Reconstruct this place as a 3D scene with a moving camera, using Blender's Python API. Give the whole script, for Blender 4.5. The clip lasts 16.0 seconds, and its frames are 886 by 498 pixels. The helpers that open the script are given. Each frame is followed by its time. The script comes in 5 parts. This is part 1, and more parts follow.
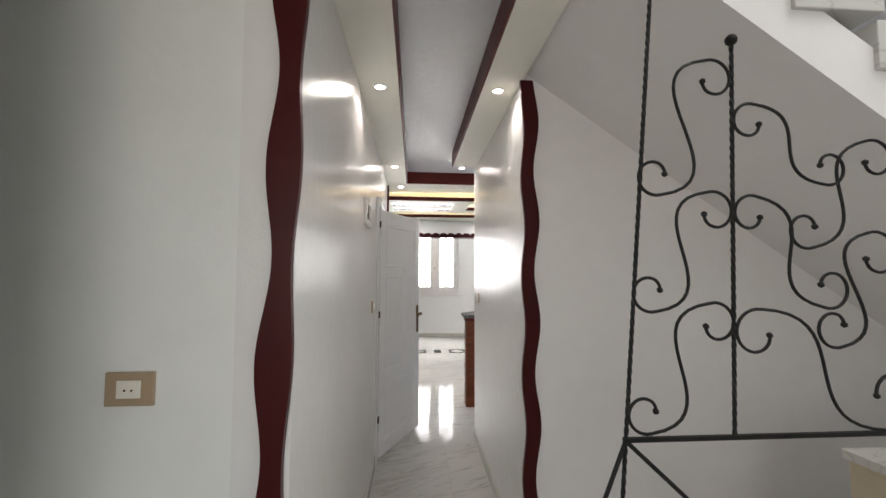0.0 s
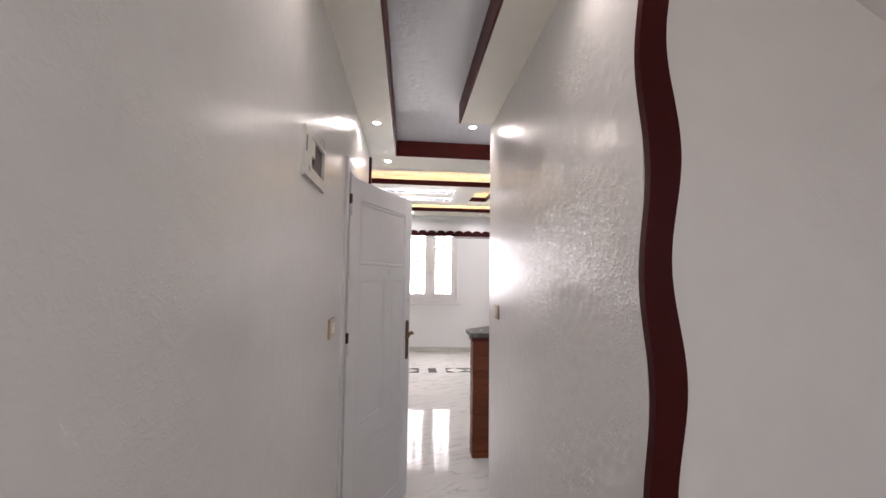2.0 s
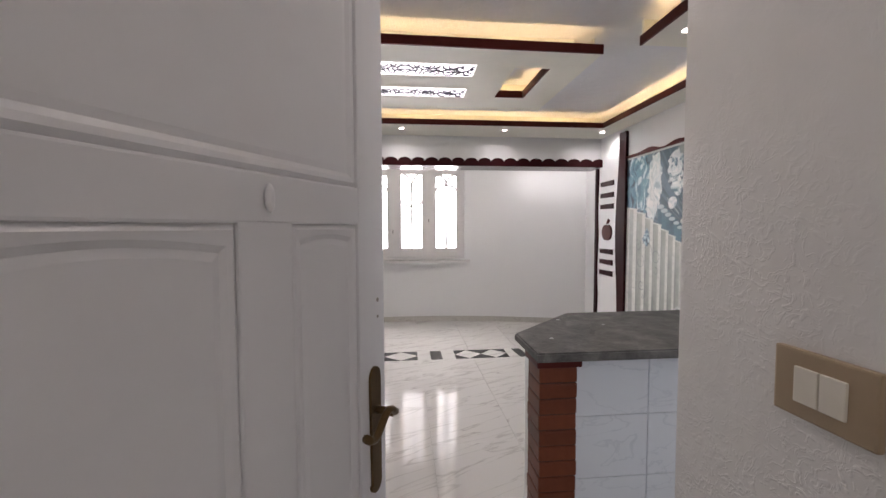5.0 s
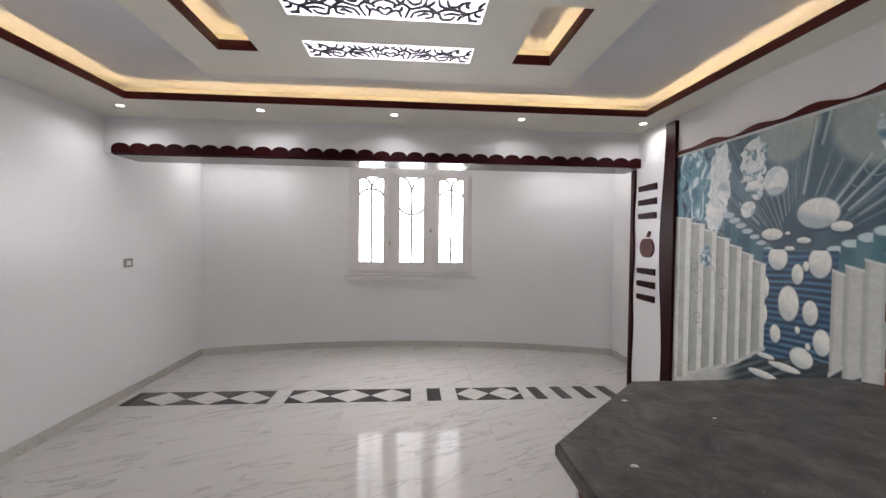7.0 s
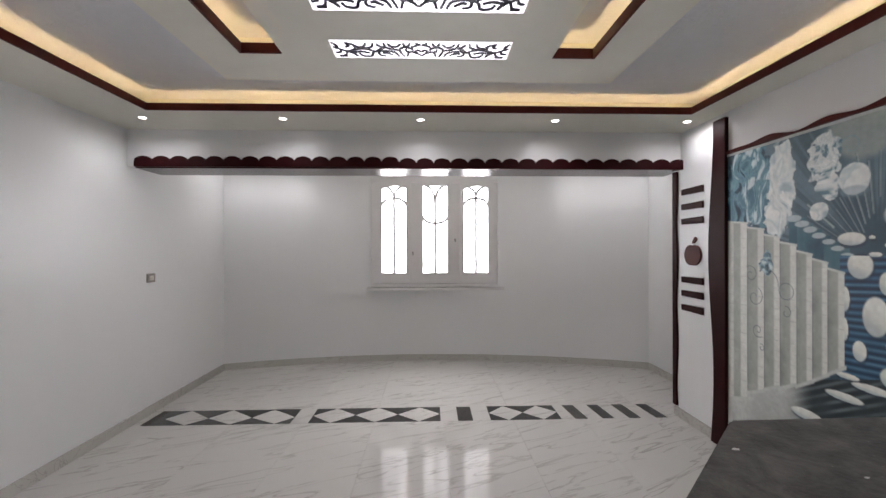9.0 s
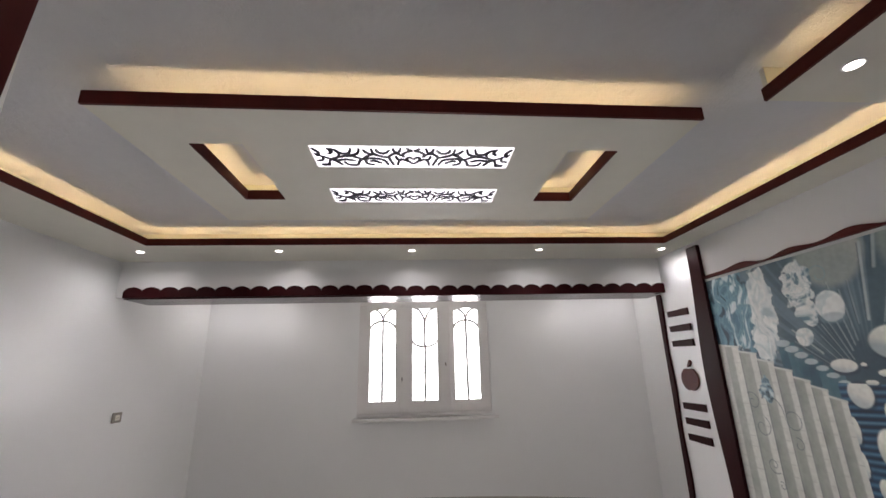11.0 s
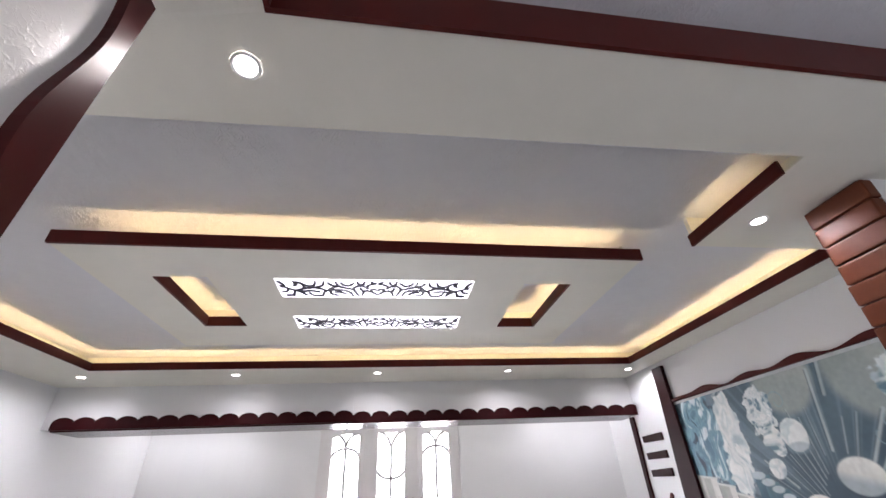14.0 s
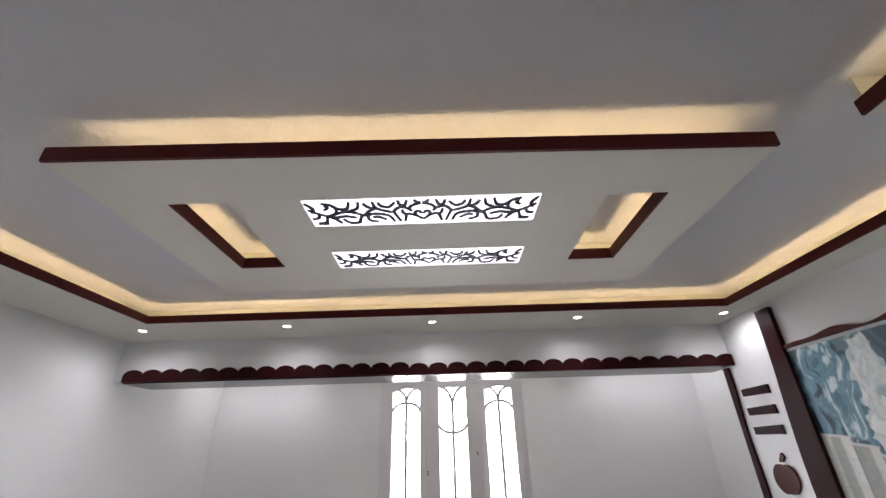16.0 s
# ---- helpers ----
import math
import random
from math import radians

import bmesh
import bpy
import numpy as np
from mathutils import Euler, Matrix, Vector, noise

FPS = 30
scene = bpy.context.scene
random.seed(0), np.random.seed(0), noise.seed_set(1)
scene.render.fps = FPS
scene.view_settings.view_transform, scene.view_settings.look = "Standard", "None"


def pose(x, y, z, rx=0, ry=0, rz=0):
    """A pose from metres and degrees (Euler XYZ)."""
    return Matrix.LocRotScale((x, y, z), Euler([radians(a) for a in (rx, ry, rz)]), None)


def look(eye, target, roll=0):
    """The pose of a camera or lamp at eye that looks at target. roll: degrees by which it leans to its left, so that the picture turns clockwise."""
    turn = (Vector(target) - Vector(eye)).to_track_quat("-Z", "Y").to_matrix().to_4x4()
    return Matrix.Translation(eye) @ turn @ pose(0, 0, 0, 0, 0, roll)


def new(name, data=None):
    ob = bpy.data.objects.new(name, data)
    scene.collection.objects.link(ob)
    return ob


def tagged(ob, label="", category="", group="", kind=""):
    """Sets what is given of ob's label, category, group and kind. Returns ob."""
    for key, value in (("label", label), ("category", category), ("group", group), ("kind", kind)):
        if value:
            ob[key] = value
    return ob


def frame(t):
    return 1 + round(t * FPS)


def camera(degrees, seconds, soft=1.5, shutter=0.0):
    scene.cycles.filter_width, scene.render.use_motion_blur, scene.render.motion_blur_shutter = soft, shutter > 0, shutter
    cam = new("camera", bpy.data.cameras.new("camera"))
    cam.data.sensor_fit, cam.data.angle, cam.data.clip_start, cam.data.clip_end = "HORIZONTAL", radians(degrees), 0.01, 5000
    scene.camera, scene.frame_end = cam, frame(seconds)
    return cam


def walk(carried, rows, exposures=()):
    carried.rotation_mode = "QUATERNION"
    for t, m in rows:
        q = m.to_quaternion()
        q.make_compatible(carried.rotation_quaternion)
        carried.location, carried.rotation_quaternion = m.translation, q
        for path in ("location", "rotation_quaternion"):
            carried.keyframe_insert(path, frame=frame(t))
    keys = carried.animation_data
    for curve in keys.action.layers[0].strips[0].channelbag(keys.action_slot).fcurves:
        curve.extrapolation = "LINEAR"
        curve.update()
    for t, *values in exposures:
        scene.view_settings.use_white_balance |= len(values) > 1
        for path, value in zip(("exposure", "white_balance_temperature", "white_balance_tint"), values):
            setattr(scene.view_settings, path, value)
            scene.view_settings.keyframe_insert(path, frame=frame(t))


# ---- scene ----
cam = camera(95.1, 16.0)
PATH = [
    (0, (0.299, 0.387, 1.534), (0.443, 2.379, 1.643), 0.2),
    (0.5, (0.373, 0.657, 1.541), (0.431, 2.652, 1.675), 0.6),
    (1, (0.363, 0.942, 1.516), (0.481, 2.931, 1.688), 2.1),
    (1.5, (0.303, 1.26, 1.529), (0.519, 3.242, 1.68), 0.9),
    (2, (0.332, 1.558, 1.503), (0.505, 3.546, 1.643), 0.8),
    (2.5, (0.352, 1.904, 1.507), (0.507, 3.896, 1.608), 1.7),
    (3, (0.332, 2.264, 1.5), (0.526, 4.253, 1.594), 0.3),
    (3.5, (0.362, 2.59, 1.494), (0.436, 4.583, 1.636), -0.9),
    (4, (0.423, 2.905, 1.501), (0.407, 4.903, 1.586), 0.5),
    (4.5, (0.38, 3.24, 1.513), (0.445, 5.238, 1.465), -0.8),
    (4.7, (0.384, 3.379, 1.499), (0.55, 5.369, 1.39), -0.5),
    (6.8, (0.544, 4.314, 1.472), (0.785, 6.299, 1.432), 0.2),
    (7, (0.553, 4.379, 1.479), (0.701, 6.373, 1.434), 0.7),
    (7.5, (0.57, 4.471, 1.469), (0.56, 6.471, 1.435), 0.4),
    (8, (0.535, 4.521, 1.479), (0.594, 6.52, 1.453), -0.4),
    (10.5, (0.423, 4.581, 1.515), (0.491, 6.559, 1.805), 0.0),
    (11, (0.43, 4.538, 1.585), (0.56, 6.456, 2.137), -1.4),
    (11.5, (0.456, 4.498, 1.626), (0.62, 6.343, 2.378), -1.9),
    (12, (0.469, 4.452, 1.656), (0.675, 6.213, 2.582), -2.0),
    (12.5, (0.462, 4.426, 1.669), (0.731, 6.135, 2.673), -1.5),
    (13, (0.466, 4.404, 1.677), (0.74, 6.07, 2.749), -1.9),
    (13.5, (0.472, 4.409, 1.675), (0.752, 6.09, 2.722), -2.5),
    (14, (0.479, 4.45, 1.669), (0.73, 6.149, 2.694), -3.0),
    (14.5, (0.468, 4.538, 1.661), (0.656, 6.257, 2.666), -1.3),
    (15, (0.47, 4.683, 1.652), (0.614, 6.473, 2.531), -2.2),
    (15.5, (0.484, 4.798, 1.657), (0.533, 6.62, 2.481), -2.5),
    (16, (0.499, 4.846, 1.664), (0.49, 6.641, 2.547), -1.7),
]
EXPOSURE = [(0.0, 1.11, 6800, 12), (0.5, 1.10, 6900, 18), (1.0, 1.10, 6850, 20), (1.5, 1.12, 6850, 21), (2.0, 1.12, 6850, 21), (3.0, 1.02, 6800, 21), (4.0, 0.90, 6850, 22), (4.7, 0.70, 6900, 21),
            (7.0, 0.40, 6700, 18), (8.2, 0.30, 6600, 17), (10.5, 0.10, 6900, 18), (11.5, 0.10, 6750, 18), (12.5, 0.58, 6450, 18), (13.7, 0.76, 6450, 20), (14.5, 0.58, 6450, 20), (15.2, 0.30, 6500, 18), (16.0, 0.16, 6550, 18)]
walk(cam, [(t, look(eye, target, roll)) for t, eye, target, roll in PATH], EXPOSURE)

# ---- world and light ----
world = bpy.data.worlds.new("world")
scene.world = world
world.use_nodes = True
wn = world.node_tree
sky = wn.nodes.new("ShaderNodeTexSky")
sky.sky_type, sky.sun_disc, sky.sun_elevation, sky.sun_rotation = "NISHITA", False, radians(50), radians(200)
wn.nodes["Background"].inputs["Strength"].default_value = 0.12
wn.links.new(sky.outputs[0], wn.nodes["Background"].inputs["Color"])

DAY = (0.93, 0.97, 1.0)
LED_WARM = (1.0, 0.775, 0.42)
COOL, NEUTRAL = (0.95, 0.975, 1.0), (1.0, 0.955, 0.90)
HALL_SPOT, CORRIDOR_SPOT, ALCOVE_SPOT = 5.0, 2.6, 6.2
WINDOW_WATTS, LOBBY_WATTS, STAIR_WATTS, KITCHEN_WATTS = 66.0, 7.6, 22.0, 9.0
LED_STRENGTH, PANEL_STRENGTH = 14.0, 1.6


def area_lamp(name, m, sx, sy, watts, tone=DAY):
    lamp = bpy.data.lights.new(name, "AREA")
    lamp.shape, lamp.size, lamp.size_y, lamp.energy, lamp.color = "RECTANGLE", sx, sy, watts, tone
    ob = new(name, lamp)
    ob.matrix_world = m
    return ob


# daylight in the alcove and kitchen windows; added fill lamps for lobby and stairwell
area_lamp("window_daylight", look((0.535, 10.2, 1.71), (0.535, 5, 1.71)), 1.6, 1.38, WINDOW_WATTS)
# added lamp behind the start; no window is known there
area_lamp("lobby_fill_lamp", look((0.1, -1.56, 1.7), (0.1, 5, 1.7)), 0.9, 1.3, LOBBY_WATTS, (1.0, 0.985, 0.95))
# added unseen lamp that brightens the stairs; no such source is known
area_lamp("stairwell_fill_lamp", look((2.3, 1.0, 4.1), (2.0, 1.3, 0)), 1.2, 1.2, STAIR_WATTS)
area_lamp("kitchen_daylight", look((2.8, 3.45, 1.6), (0.9, 3.9, 1.6)), 0.95, 0.95, KITCHEN_WATTS, (0.86, 0.93, 1.0))


# ---- materials ----
def shader(name, col, rough=0.5, vary=0.06, scale=6.0, bump=0.0, bump_scale=40.0, metal=0.0, spec=0.5, coat=0.0, stretch=(1, 1, 1)):
    """A painted or raw surface: colour mottled at two scales, roughness that varies, fine relief."""
    m = bpy.data.materials.new(name)
    m.use_nodes = True
    nt = m.node_tree
    b = nt.nodes["Principled BSDF"]
    co = nt.nodes.new("ShaderNodeTexCoord")
    mp = nt.nodes.new("ShaderNodeMapping")
    mp.inputs["Scale"].default_value = stretch
    nt.links.new(co.outputs["Object"], mp.inputs[0])
    n1 = nt.nodes.new("ShaderNodeTexNoise")
    n1.inputs["Scale"].default_value = scale * 0.3
    n2 = nt.nodes.new("ShaderNodeTexNoise")
    n2.inputs["Scale"].default_value, n2.inputs["Detail"].default_value = scale * 5, 6
    for n in (n1, n2):
        nt.links.new(mp.outputs[0], n.inputs["Vector"])
    add = nt.nodes.new("ShaderNodeMath")
    add.operation = "ADD"
    nt.links.new(n1.outputs["Fac"], add.inputs[0])
    nt.links.new(n2.outputs["Fac"], add.inputs[1])
    ramp = nt.nodes.new("ShaderNodeMapRange")
    ramp.inputs["From Min"].default_value, ramp.inputs["From Max"].default_value = 0.6, 1.4
    ramp.inputs["To Min"].default_value, ramp.inputs["To Max"].default_value = 1 - vary, 1 + vary
    nt.links.new(add.outputs[0], ramp.inputs["Value"])
    mul = nt.nodes.new("ShaderNodeVectorMath")
    mul.operation = "SCALE"
    mul.inputs[0].default_value = col
    nt.links.new(ramp.outputs[0], mul.inputs["Scale"])
    nt.links.new(mul.outputs[0], b.inputs["Base Color"])
    rr = nt.nodes.new("ShaderNodeMapRange")
    rr.inputs["From Min"].default_value, rr.inputs["From Max"].default_value = 0.3, 0.7
    rr.inputs["To Min"].default_value, rr.inputs["To Max"].default_value = rough * 0.92, rough * 1.08
    nt.links.new(n1.outputs["Fac"], rr.inputs["Value"])
    nt.links.new(rr.outputs[0], b.inputs["Roughness"])
    b.inputs["Metallic"].default_value = metal
    b.inputs["Specular IOR Level"].default_value = spec
    b.inputs["Coat Weight"].default_value = coat
    b.inputs["Coat Roughness"].default_value = 0.08
    if bump:
        n3 = nt.nodes.new("ShaderNodeTexNoise")
        n3.inputs["Scale"].default_value, n3.inputs["Detail"].default_value = bump_scale, 3
        nt.links.new(mp.outputs[0], n3.inputs["Vector"])
        bp = nt.nodes.new("ShaderNodeBump")
        bp.inputs["Strength"].default_value, bp.inputs["Distance"].default_value = bump, 0.01
        nt.links.new(n3.outputs["Fac"], bp.inputs["Height"])
        nt.links.new(bp.outputs[0], b.inputs["Normal"])
    return m


def trowelled(name, col, rough, strength, scale, flats=0.46):
    """Glossy paint over trowel marks: small soft dabs, thick in some patches and thin in others."""
    m = shader(name, col, rough, 0.03, 3.0)
    nt = m.node_tree
    b = nt.nodes["Principled BSDF"]
    co = nt.nodes.new("ShaderNodeTexCoord")
    warp = nt.nodes.new("ShaderNodeTexNoise")
    warp.inputs["Scale"].default_value, warp.inputs["Detail"].default_value = scale * 0.35, 2
    nt.links.new(co.outputs["Object"], warp.inputs["Vector"])
    mix = nt.nodes.new("ShaderNodeMix")
    mix.data_type, mix.blend_type = "RGBA", "LINEAR_LIGHT"
    mix.inputs["Factor"].default_value = 0.07
    nt.links.new(co.outputs["Object"], mix.inputs["A"])
    nt.links.new(warp.outputs["Color"], mix.inputs["B"])
    n = nt.nodes.new("ShaderNodeTexNoise")
    n.inputs["Scale"].default_value, n.inputs["Detail"].default_value, n.inputs["Distortion"].default_value = scale, 2.0, 0.5
    nt.links.new(mix.outputs["Result"], n.inputs["Vector"])
    dabs = nt.nodes.new("ShaderNodeMapRange")
    dabs.interpolation_type = "SMOOTHSTEP"
    dabs.inputs["From Min"].default_value, dabs.inputs["From Max"].default_value = flats, flats + 0.24
    nt.links.new(n.outputs["Fac"], dabs.inputs["Value"])
    patch = nt.nodes.new("ShaderNodeTexNoise")
    patch.inputs["Scale"].default_value, patch.inputs["Detail"].default_value = 3.0, 2
    nt.links.new(co.outputs["Object"], patch.inputs["Vector"])
    much = nt.nodes.new("ShaderNodeMapRange")
    much.inputs["From Min"].default_value, much.inputs["From Max"].default_value, much.inputs["To Min"].default_value = 0.40, 0.62, 0.12
    nt.links.new(patch.outputs["Fac"], much.inputs["Value"])
    edge = nt.nodes.new("ShaderNodeMath")
    edge.operation = "MULTIPLY"
    nt.links.new(dabs.outputs[0], edge.inputs[0])
    nt.links.new(much.outputs[0], edge.inputs[1])
    sway = nt.nodes.new("ShaderNodeTexNoise")
    sway.inputs["Scale"].default_value, sway.inputs["Detail"].default_value = scale * 0.34, 1
    nt.links.new(co.outputs["Object"], sway.inputs["Vector"])
    relief = nt.nodes.new("ShaderNodeMath")
    relief.operation = "MULTIPLY_ADD"
    relief.inputs[1].default_value = 2.2
    nt.links.new(sway.outputs["Fac"], relief.inputs[0])
    nt.links.new(edge.outputs[0], relief.inputs[2])
    bp = nt.nodes.new("ShaderNodeBump")
    bp.inputs["Strength"].default_value, bp.inputs["Distance"].default_value = strength, 0.004
    nt.links.new(relief.outputs[0], bp.inputs["Height"])
    nt.links.new(bp.outputs[0], b.inputs["Normal"])
    return m


def marble(name, col, vein, rough, vein_scale=4.2, amount=0.5, spec=0.5):
    """Polished marble-look tile: soft clouds and slanting grey veins, shifted from tile to tile."""
    m = bpy.data.materials.new(name)
    m.use_nodes = True
    nt = m.node_tree
    b = nt.nodes["Principled BSDF"]
    geo = nt.nodes.new("ShaderNodeNewGeometry")
    info = nt.nodes.new("ShaderNodeObjectInfo")
    off = nt.nodes.new("ShaderNodeVectorMath")
    off.operation = "MULTIPLY_ADD"
    off.inputs[1].default_value = (3.1, 7.7, 0)
    nt.links.new(info.outputs["Random"], off.inputs[0])
    nt.links.new(geo.outputs["Position"], off.inputs[2])
    turn = nt.nodes.new("ShaderNodeMapping")
    turn.inputs["Rotation"].default_value = (0, 0, radians(-24))
    nt.links.new(off.outputs[0], turn.inputs[0])
    mp = nt.nodes.new("ShaderNodeMapping")
    mp.inputs["Scale"].default_value = (0.13, 1, 1)
    nt.links.new(turn.outputs[0], mp.inputs[0])
    n = nt.nodes.new("ShaderNodeTexNoise")
    n.inputs["Scale"].default_value, n.inputs["Detail"].default_value, n.inputs["Distortion"].default_value = vein_scale, 5, 0.9
    nt.links.new(mp.outputs[0], n.inputs["Vector"])
    band = nt.nodes.new("ShaderNodeValToRGB")
    r = band.color_ramp
    r.elements[0].position, r.elements[1].position = 0.48, 0.52
    r.elements[0].color = r.elements[1].color = (0, 0, 0, 1)
    e = r.elements.new(0.5)
    e.color = (1, 1, 1, 1)
    nt.links.new(n.outputs["Fac"], band.inputs[0])
    soft = nt.nodes.new("ShaderNodeTexNoise")
    soft.inputs["Scale"].default_value = 2.0
    nt.links.new(off.outputs[0], soft.inputs["Vector"])
    fac = nt.nodes.new("ShaderNodeMath")
    fac.operation = "MULTIPLY"
    nt.links.new(band.outputs[0], fac.inputs[0])
    nt.links.new(soft.outputs["Fac"], fac.inputs[1])
    fac2 = nt.nodes.new("ShaderNodeMath")
    fac2.operation = "MULTIPLY"
    fac2.inputs[1].default_value = amount * 2
    nt.links.new(fac.outputs[0], fac2.inputs[0])
    mix = nt.nodes.new("ShaderNodeMix")
    mix.data_type = "RGBA"
    mix.inputs["A"].default_value, mix.inputs["B"].default_value = (*col, 1), (*vein, 1)
    nt.links.new(fac2.outputs[0], mix.inputs["Factor"])
    nt.links.new(mix.outputs["Result"], b.inputs["Base Color"])
    b.inputs["Roughness"].default_value = rough
    b.inputs["Specular IOR Level"].default_value = spec
    return m


def granite(name, lo, hi, rough):
    m = shader(name, lo, rough, 0.1, 8.0)
    nt = m.node_tree
    b = nt.nodes["Principled BSDF"]
    co = nt.nodes.new("ShaderNodeTexCoord")
    v = nt.nodes.new("ShaderNodeTexNoise")
    v.inputs["Scale"].default_value, v.inputs["Detail"].default_value, v.inputs["Roughness"].default_value = 90, 3, 0.6
    w = nt.nodes.new("ShaderNodeTexNoise")
    w.inputs["Scale"].default_value, w.inputs["Detail"].default_value = 3, 3
    add = nt.nodes.new("ShaderNodeMath")
    add.operation = "ADD"
    for n in (v, w):
        nt.links.new(co.outputs["Object"], n.inputs["Vector"])
    nt.links.new(v.outputs["Fac"], add.inputs[0])
    nt.links.new(w.outputs["Fac"], add.inputs[1])
    ramp = nt.nodes.new("ShaderNodeValToRGB")
    ramp.color_ramp.elements[0].position, ramp.color_ramp.elements[1].position = 0.3, 0.75
    ramp.color_ramp.elements[0].color, ramp.color_ramp.elements[1].color = (*lo, 1), (*hi, 1)
    half = nt.nodes.new("ShaderNodeMath")
    half.operation = "MULTIPLY"
    half.inputs[1].default_value = 0.5
    nt.links.new(add.outputs[0], half.inputs[0])
    nt.links.new(half.outputs[0], ramp.inputs[0])
    nt.links.new(ramp.outputs[0], b.inputs["Base Color"])
    return m


def worn_stone(name, lo, mid, hi):
    """Unpolished dark stone: cloudy stains, scratchy mottling, pale specks and a rough face."""
    m = shader(name, mid, 0.55, 0.1, 8.0, 0.25, 70)
    nt = m.node_tree
    b = nt.nodes["Principled BSDF"]
    co = nt.nodes.new("ShaderNodeTexCoord")
    mottle = nt.nodes.new("ShaderNodeTexNoise")
    mottle.inputs["Scale"].default_value, mottle.inputs["Detail"].default_value, mottle.inputs["Roughness"].default_value, mottle.inputs["Distortion"].default_value = 9, 9, 0.72, 0.6
    nt.links.new(co.outputs["Object"], mottle.inputs["Vector"])
    ramp = nt.nodes.new("ShaderNodeValToRGB")
    ramp.color_ramp.elements[0].position, ramp.color_ramp.elements[1].position = 0.34, 0.68
    ramp.color_ramp.elements[0].color, ramp.color_ramp.elements[1].color = (*lo, 1), (*hi, 1)
    ramp.color_ramp.elements.new(0.5).color = (*mid, 1)
    nt.links.new(mottle.outputs["Fac"], ramp.inputs[0])
    grit = nt.nodes.new("ShaderNodeTexVoronoi")
    grit.inputs["Scale"].default_value = 85
    nt.links.new(co.outputs["Object"], grit.inputs["Vector"])
    rare = nt.nodes.new("ShaderNodeMapRange")
    rare.inputs["From Min"].default_value, rare.inputs["From Max"].default_value = 0.20, 0.08
    nt.links.new(grit.outputs["Distance"], rare.inputs["Value"])
    pick = nt.nodes.new("ShaderNodeTexNoise")
    pick.inputs["Scale"].default_value = 26
    nt.links.new(co.outputs["Object"], pick.inputs["Vector"])
    some = nt.nodes.new("ShaderNodeMapRange")
    some.inputs["From Min"].default_value, some.inputs["From Max"].default_value = 0.56, 0.64
    nt.links.new(pick.outputs["Fac"], some.inputs["Value"])
    both = nt.nodes.new("ShaderNodeMath")
    both.operation = "MULTIPLY"
    nt.links.new(rare.outputs[0], both.inputs[0])
    nt.links.new(some.outputs[0], both.inputs[1])
    mix = nt.nodes.new("ShaderNodeMix")
    mix.data_type = "RGBA"
    mix.inputs["B"].default_value = (0.24, 0.235, 0.225, 1)
    nt.links.new(both.outputs[0], mix.inputs["Factor"])
    nt.links.new(ramp.outputs[0], mix.inputs["A"])
    nt.links.new(mix.outputs["Result"], b.inputs["Base Color"])
    return m


def glow(name, col, strength):
    m = bpy.data.materials.new(name)
    m.use_nodes = True
    b = m.node_tree.nodes["Principled BSDF"]
    b.inputs["Base Color"].default_value = (0.8, 0.8, 0.8, 1)
    b.inputs["Emission Color"].default_value = (*col, 1)
    b.inputs["Emission Strength"].default_value = strength
    return m


def brick_glaze(name):
    m = shader(name, (0.135, 0.036, 0.016), 0.42, 0.16, 8.0, 0.08, 30, spec=0.22)
    nt = m.node_tree
    b = nt.nodes["Principled BSDF"]
    src = b.inputs["Base Color"].links[0].from_socket
    info = nt.nodes.new("ShaderNodeObjectInfo")
    mr = nt.nodes.new("ShaderNodeMapRange")
    mr.inputs["To Min"].default_value, mr.inputs["To Max"].default_value = 0.86, 1.14
    nt.links.new(info.outputs["Random"], mr.inputs["Value"])
    sc = nt.nodes.new("ShaderNodeVectorMath")
    sc.operation = "SCALE"
    nt.links.new(src, sc.inputs[0])
    nt.links.new(mr.outputs[0], sc.inputs["Scale"])
    nt.links.new(sc.outputs[0], b.inputs["Base Color"])
    return m


WALL = shader("satin_white_wall_paint", (0.80, 0.80, 0.80), 0.30, 0.0, 1.5)
TEXTURED = trowelled("glossy_trowelled_wall_paint", (0.78, 0.77, 0.76), 0.17, 0.26, 62)
SMOOTHED = trowelled("glossy_rolled_wall_paint", (0.78, 0.77, 0.76), 0.22, 0.11, 64)
# white walls: the light's warm and greenish casts are mixed into these colours
STAIR_WALL = shader("stair_wall_warm_cast_paint", (0.80, 0.775, 0.765), 0.4, 0.03, 2.0, 0.12, 30)
LOBBY_WALL = shader("lobby_wall_green_cast_paint", (0.78, 0.79, 0.77), 0.35, 0.03, 2.0, 0.12, 30)
CEILING = shader("matt_ceiling_paint", (0.80, 0.78, 0.70), 0.6, 0.03, 2.0, 0.08, 30)
TRAY = trowelled("rough_tray_ceiling_paint", (0.72, 0.72, 0.75), 0.5, 0.5, 60)
WOOD = shader("dark_red_lacquered_wood", (0.082, 0.010, 0.0075), 0.42, 0.12, 5.0, 0.04, 20, spec=0.2, stretch=(1, 1, 0.2))
WINE = shader("wine_red_lacquered_board", (0.050, 0.0050, 0.0055), 0.34, 0.12, 4.0, 0.03, 20, spec=0.16, stretch=(1, 1, 0.2))
DARKWOOD = shader("wine_dark_lacquered_wood", (0.030, 0.005, 0.006), 0.42, 0.15, 5.0, 0.04, 20, spec=0.09, stretch=(1, 1, 0.2))
DOORPAINT = shader("white_gloss_door_paint", (0.78, 0.78, 0.80), 0.38, 0.02, 3.0, 0.03, 12)
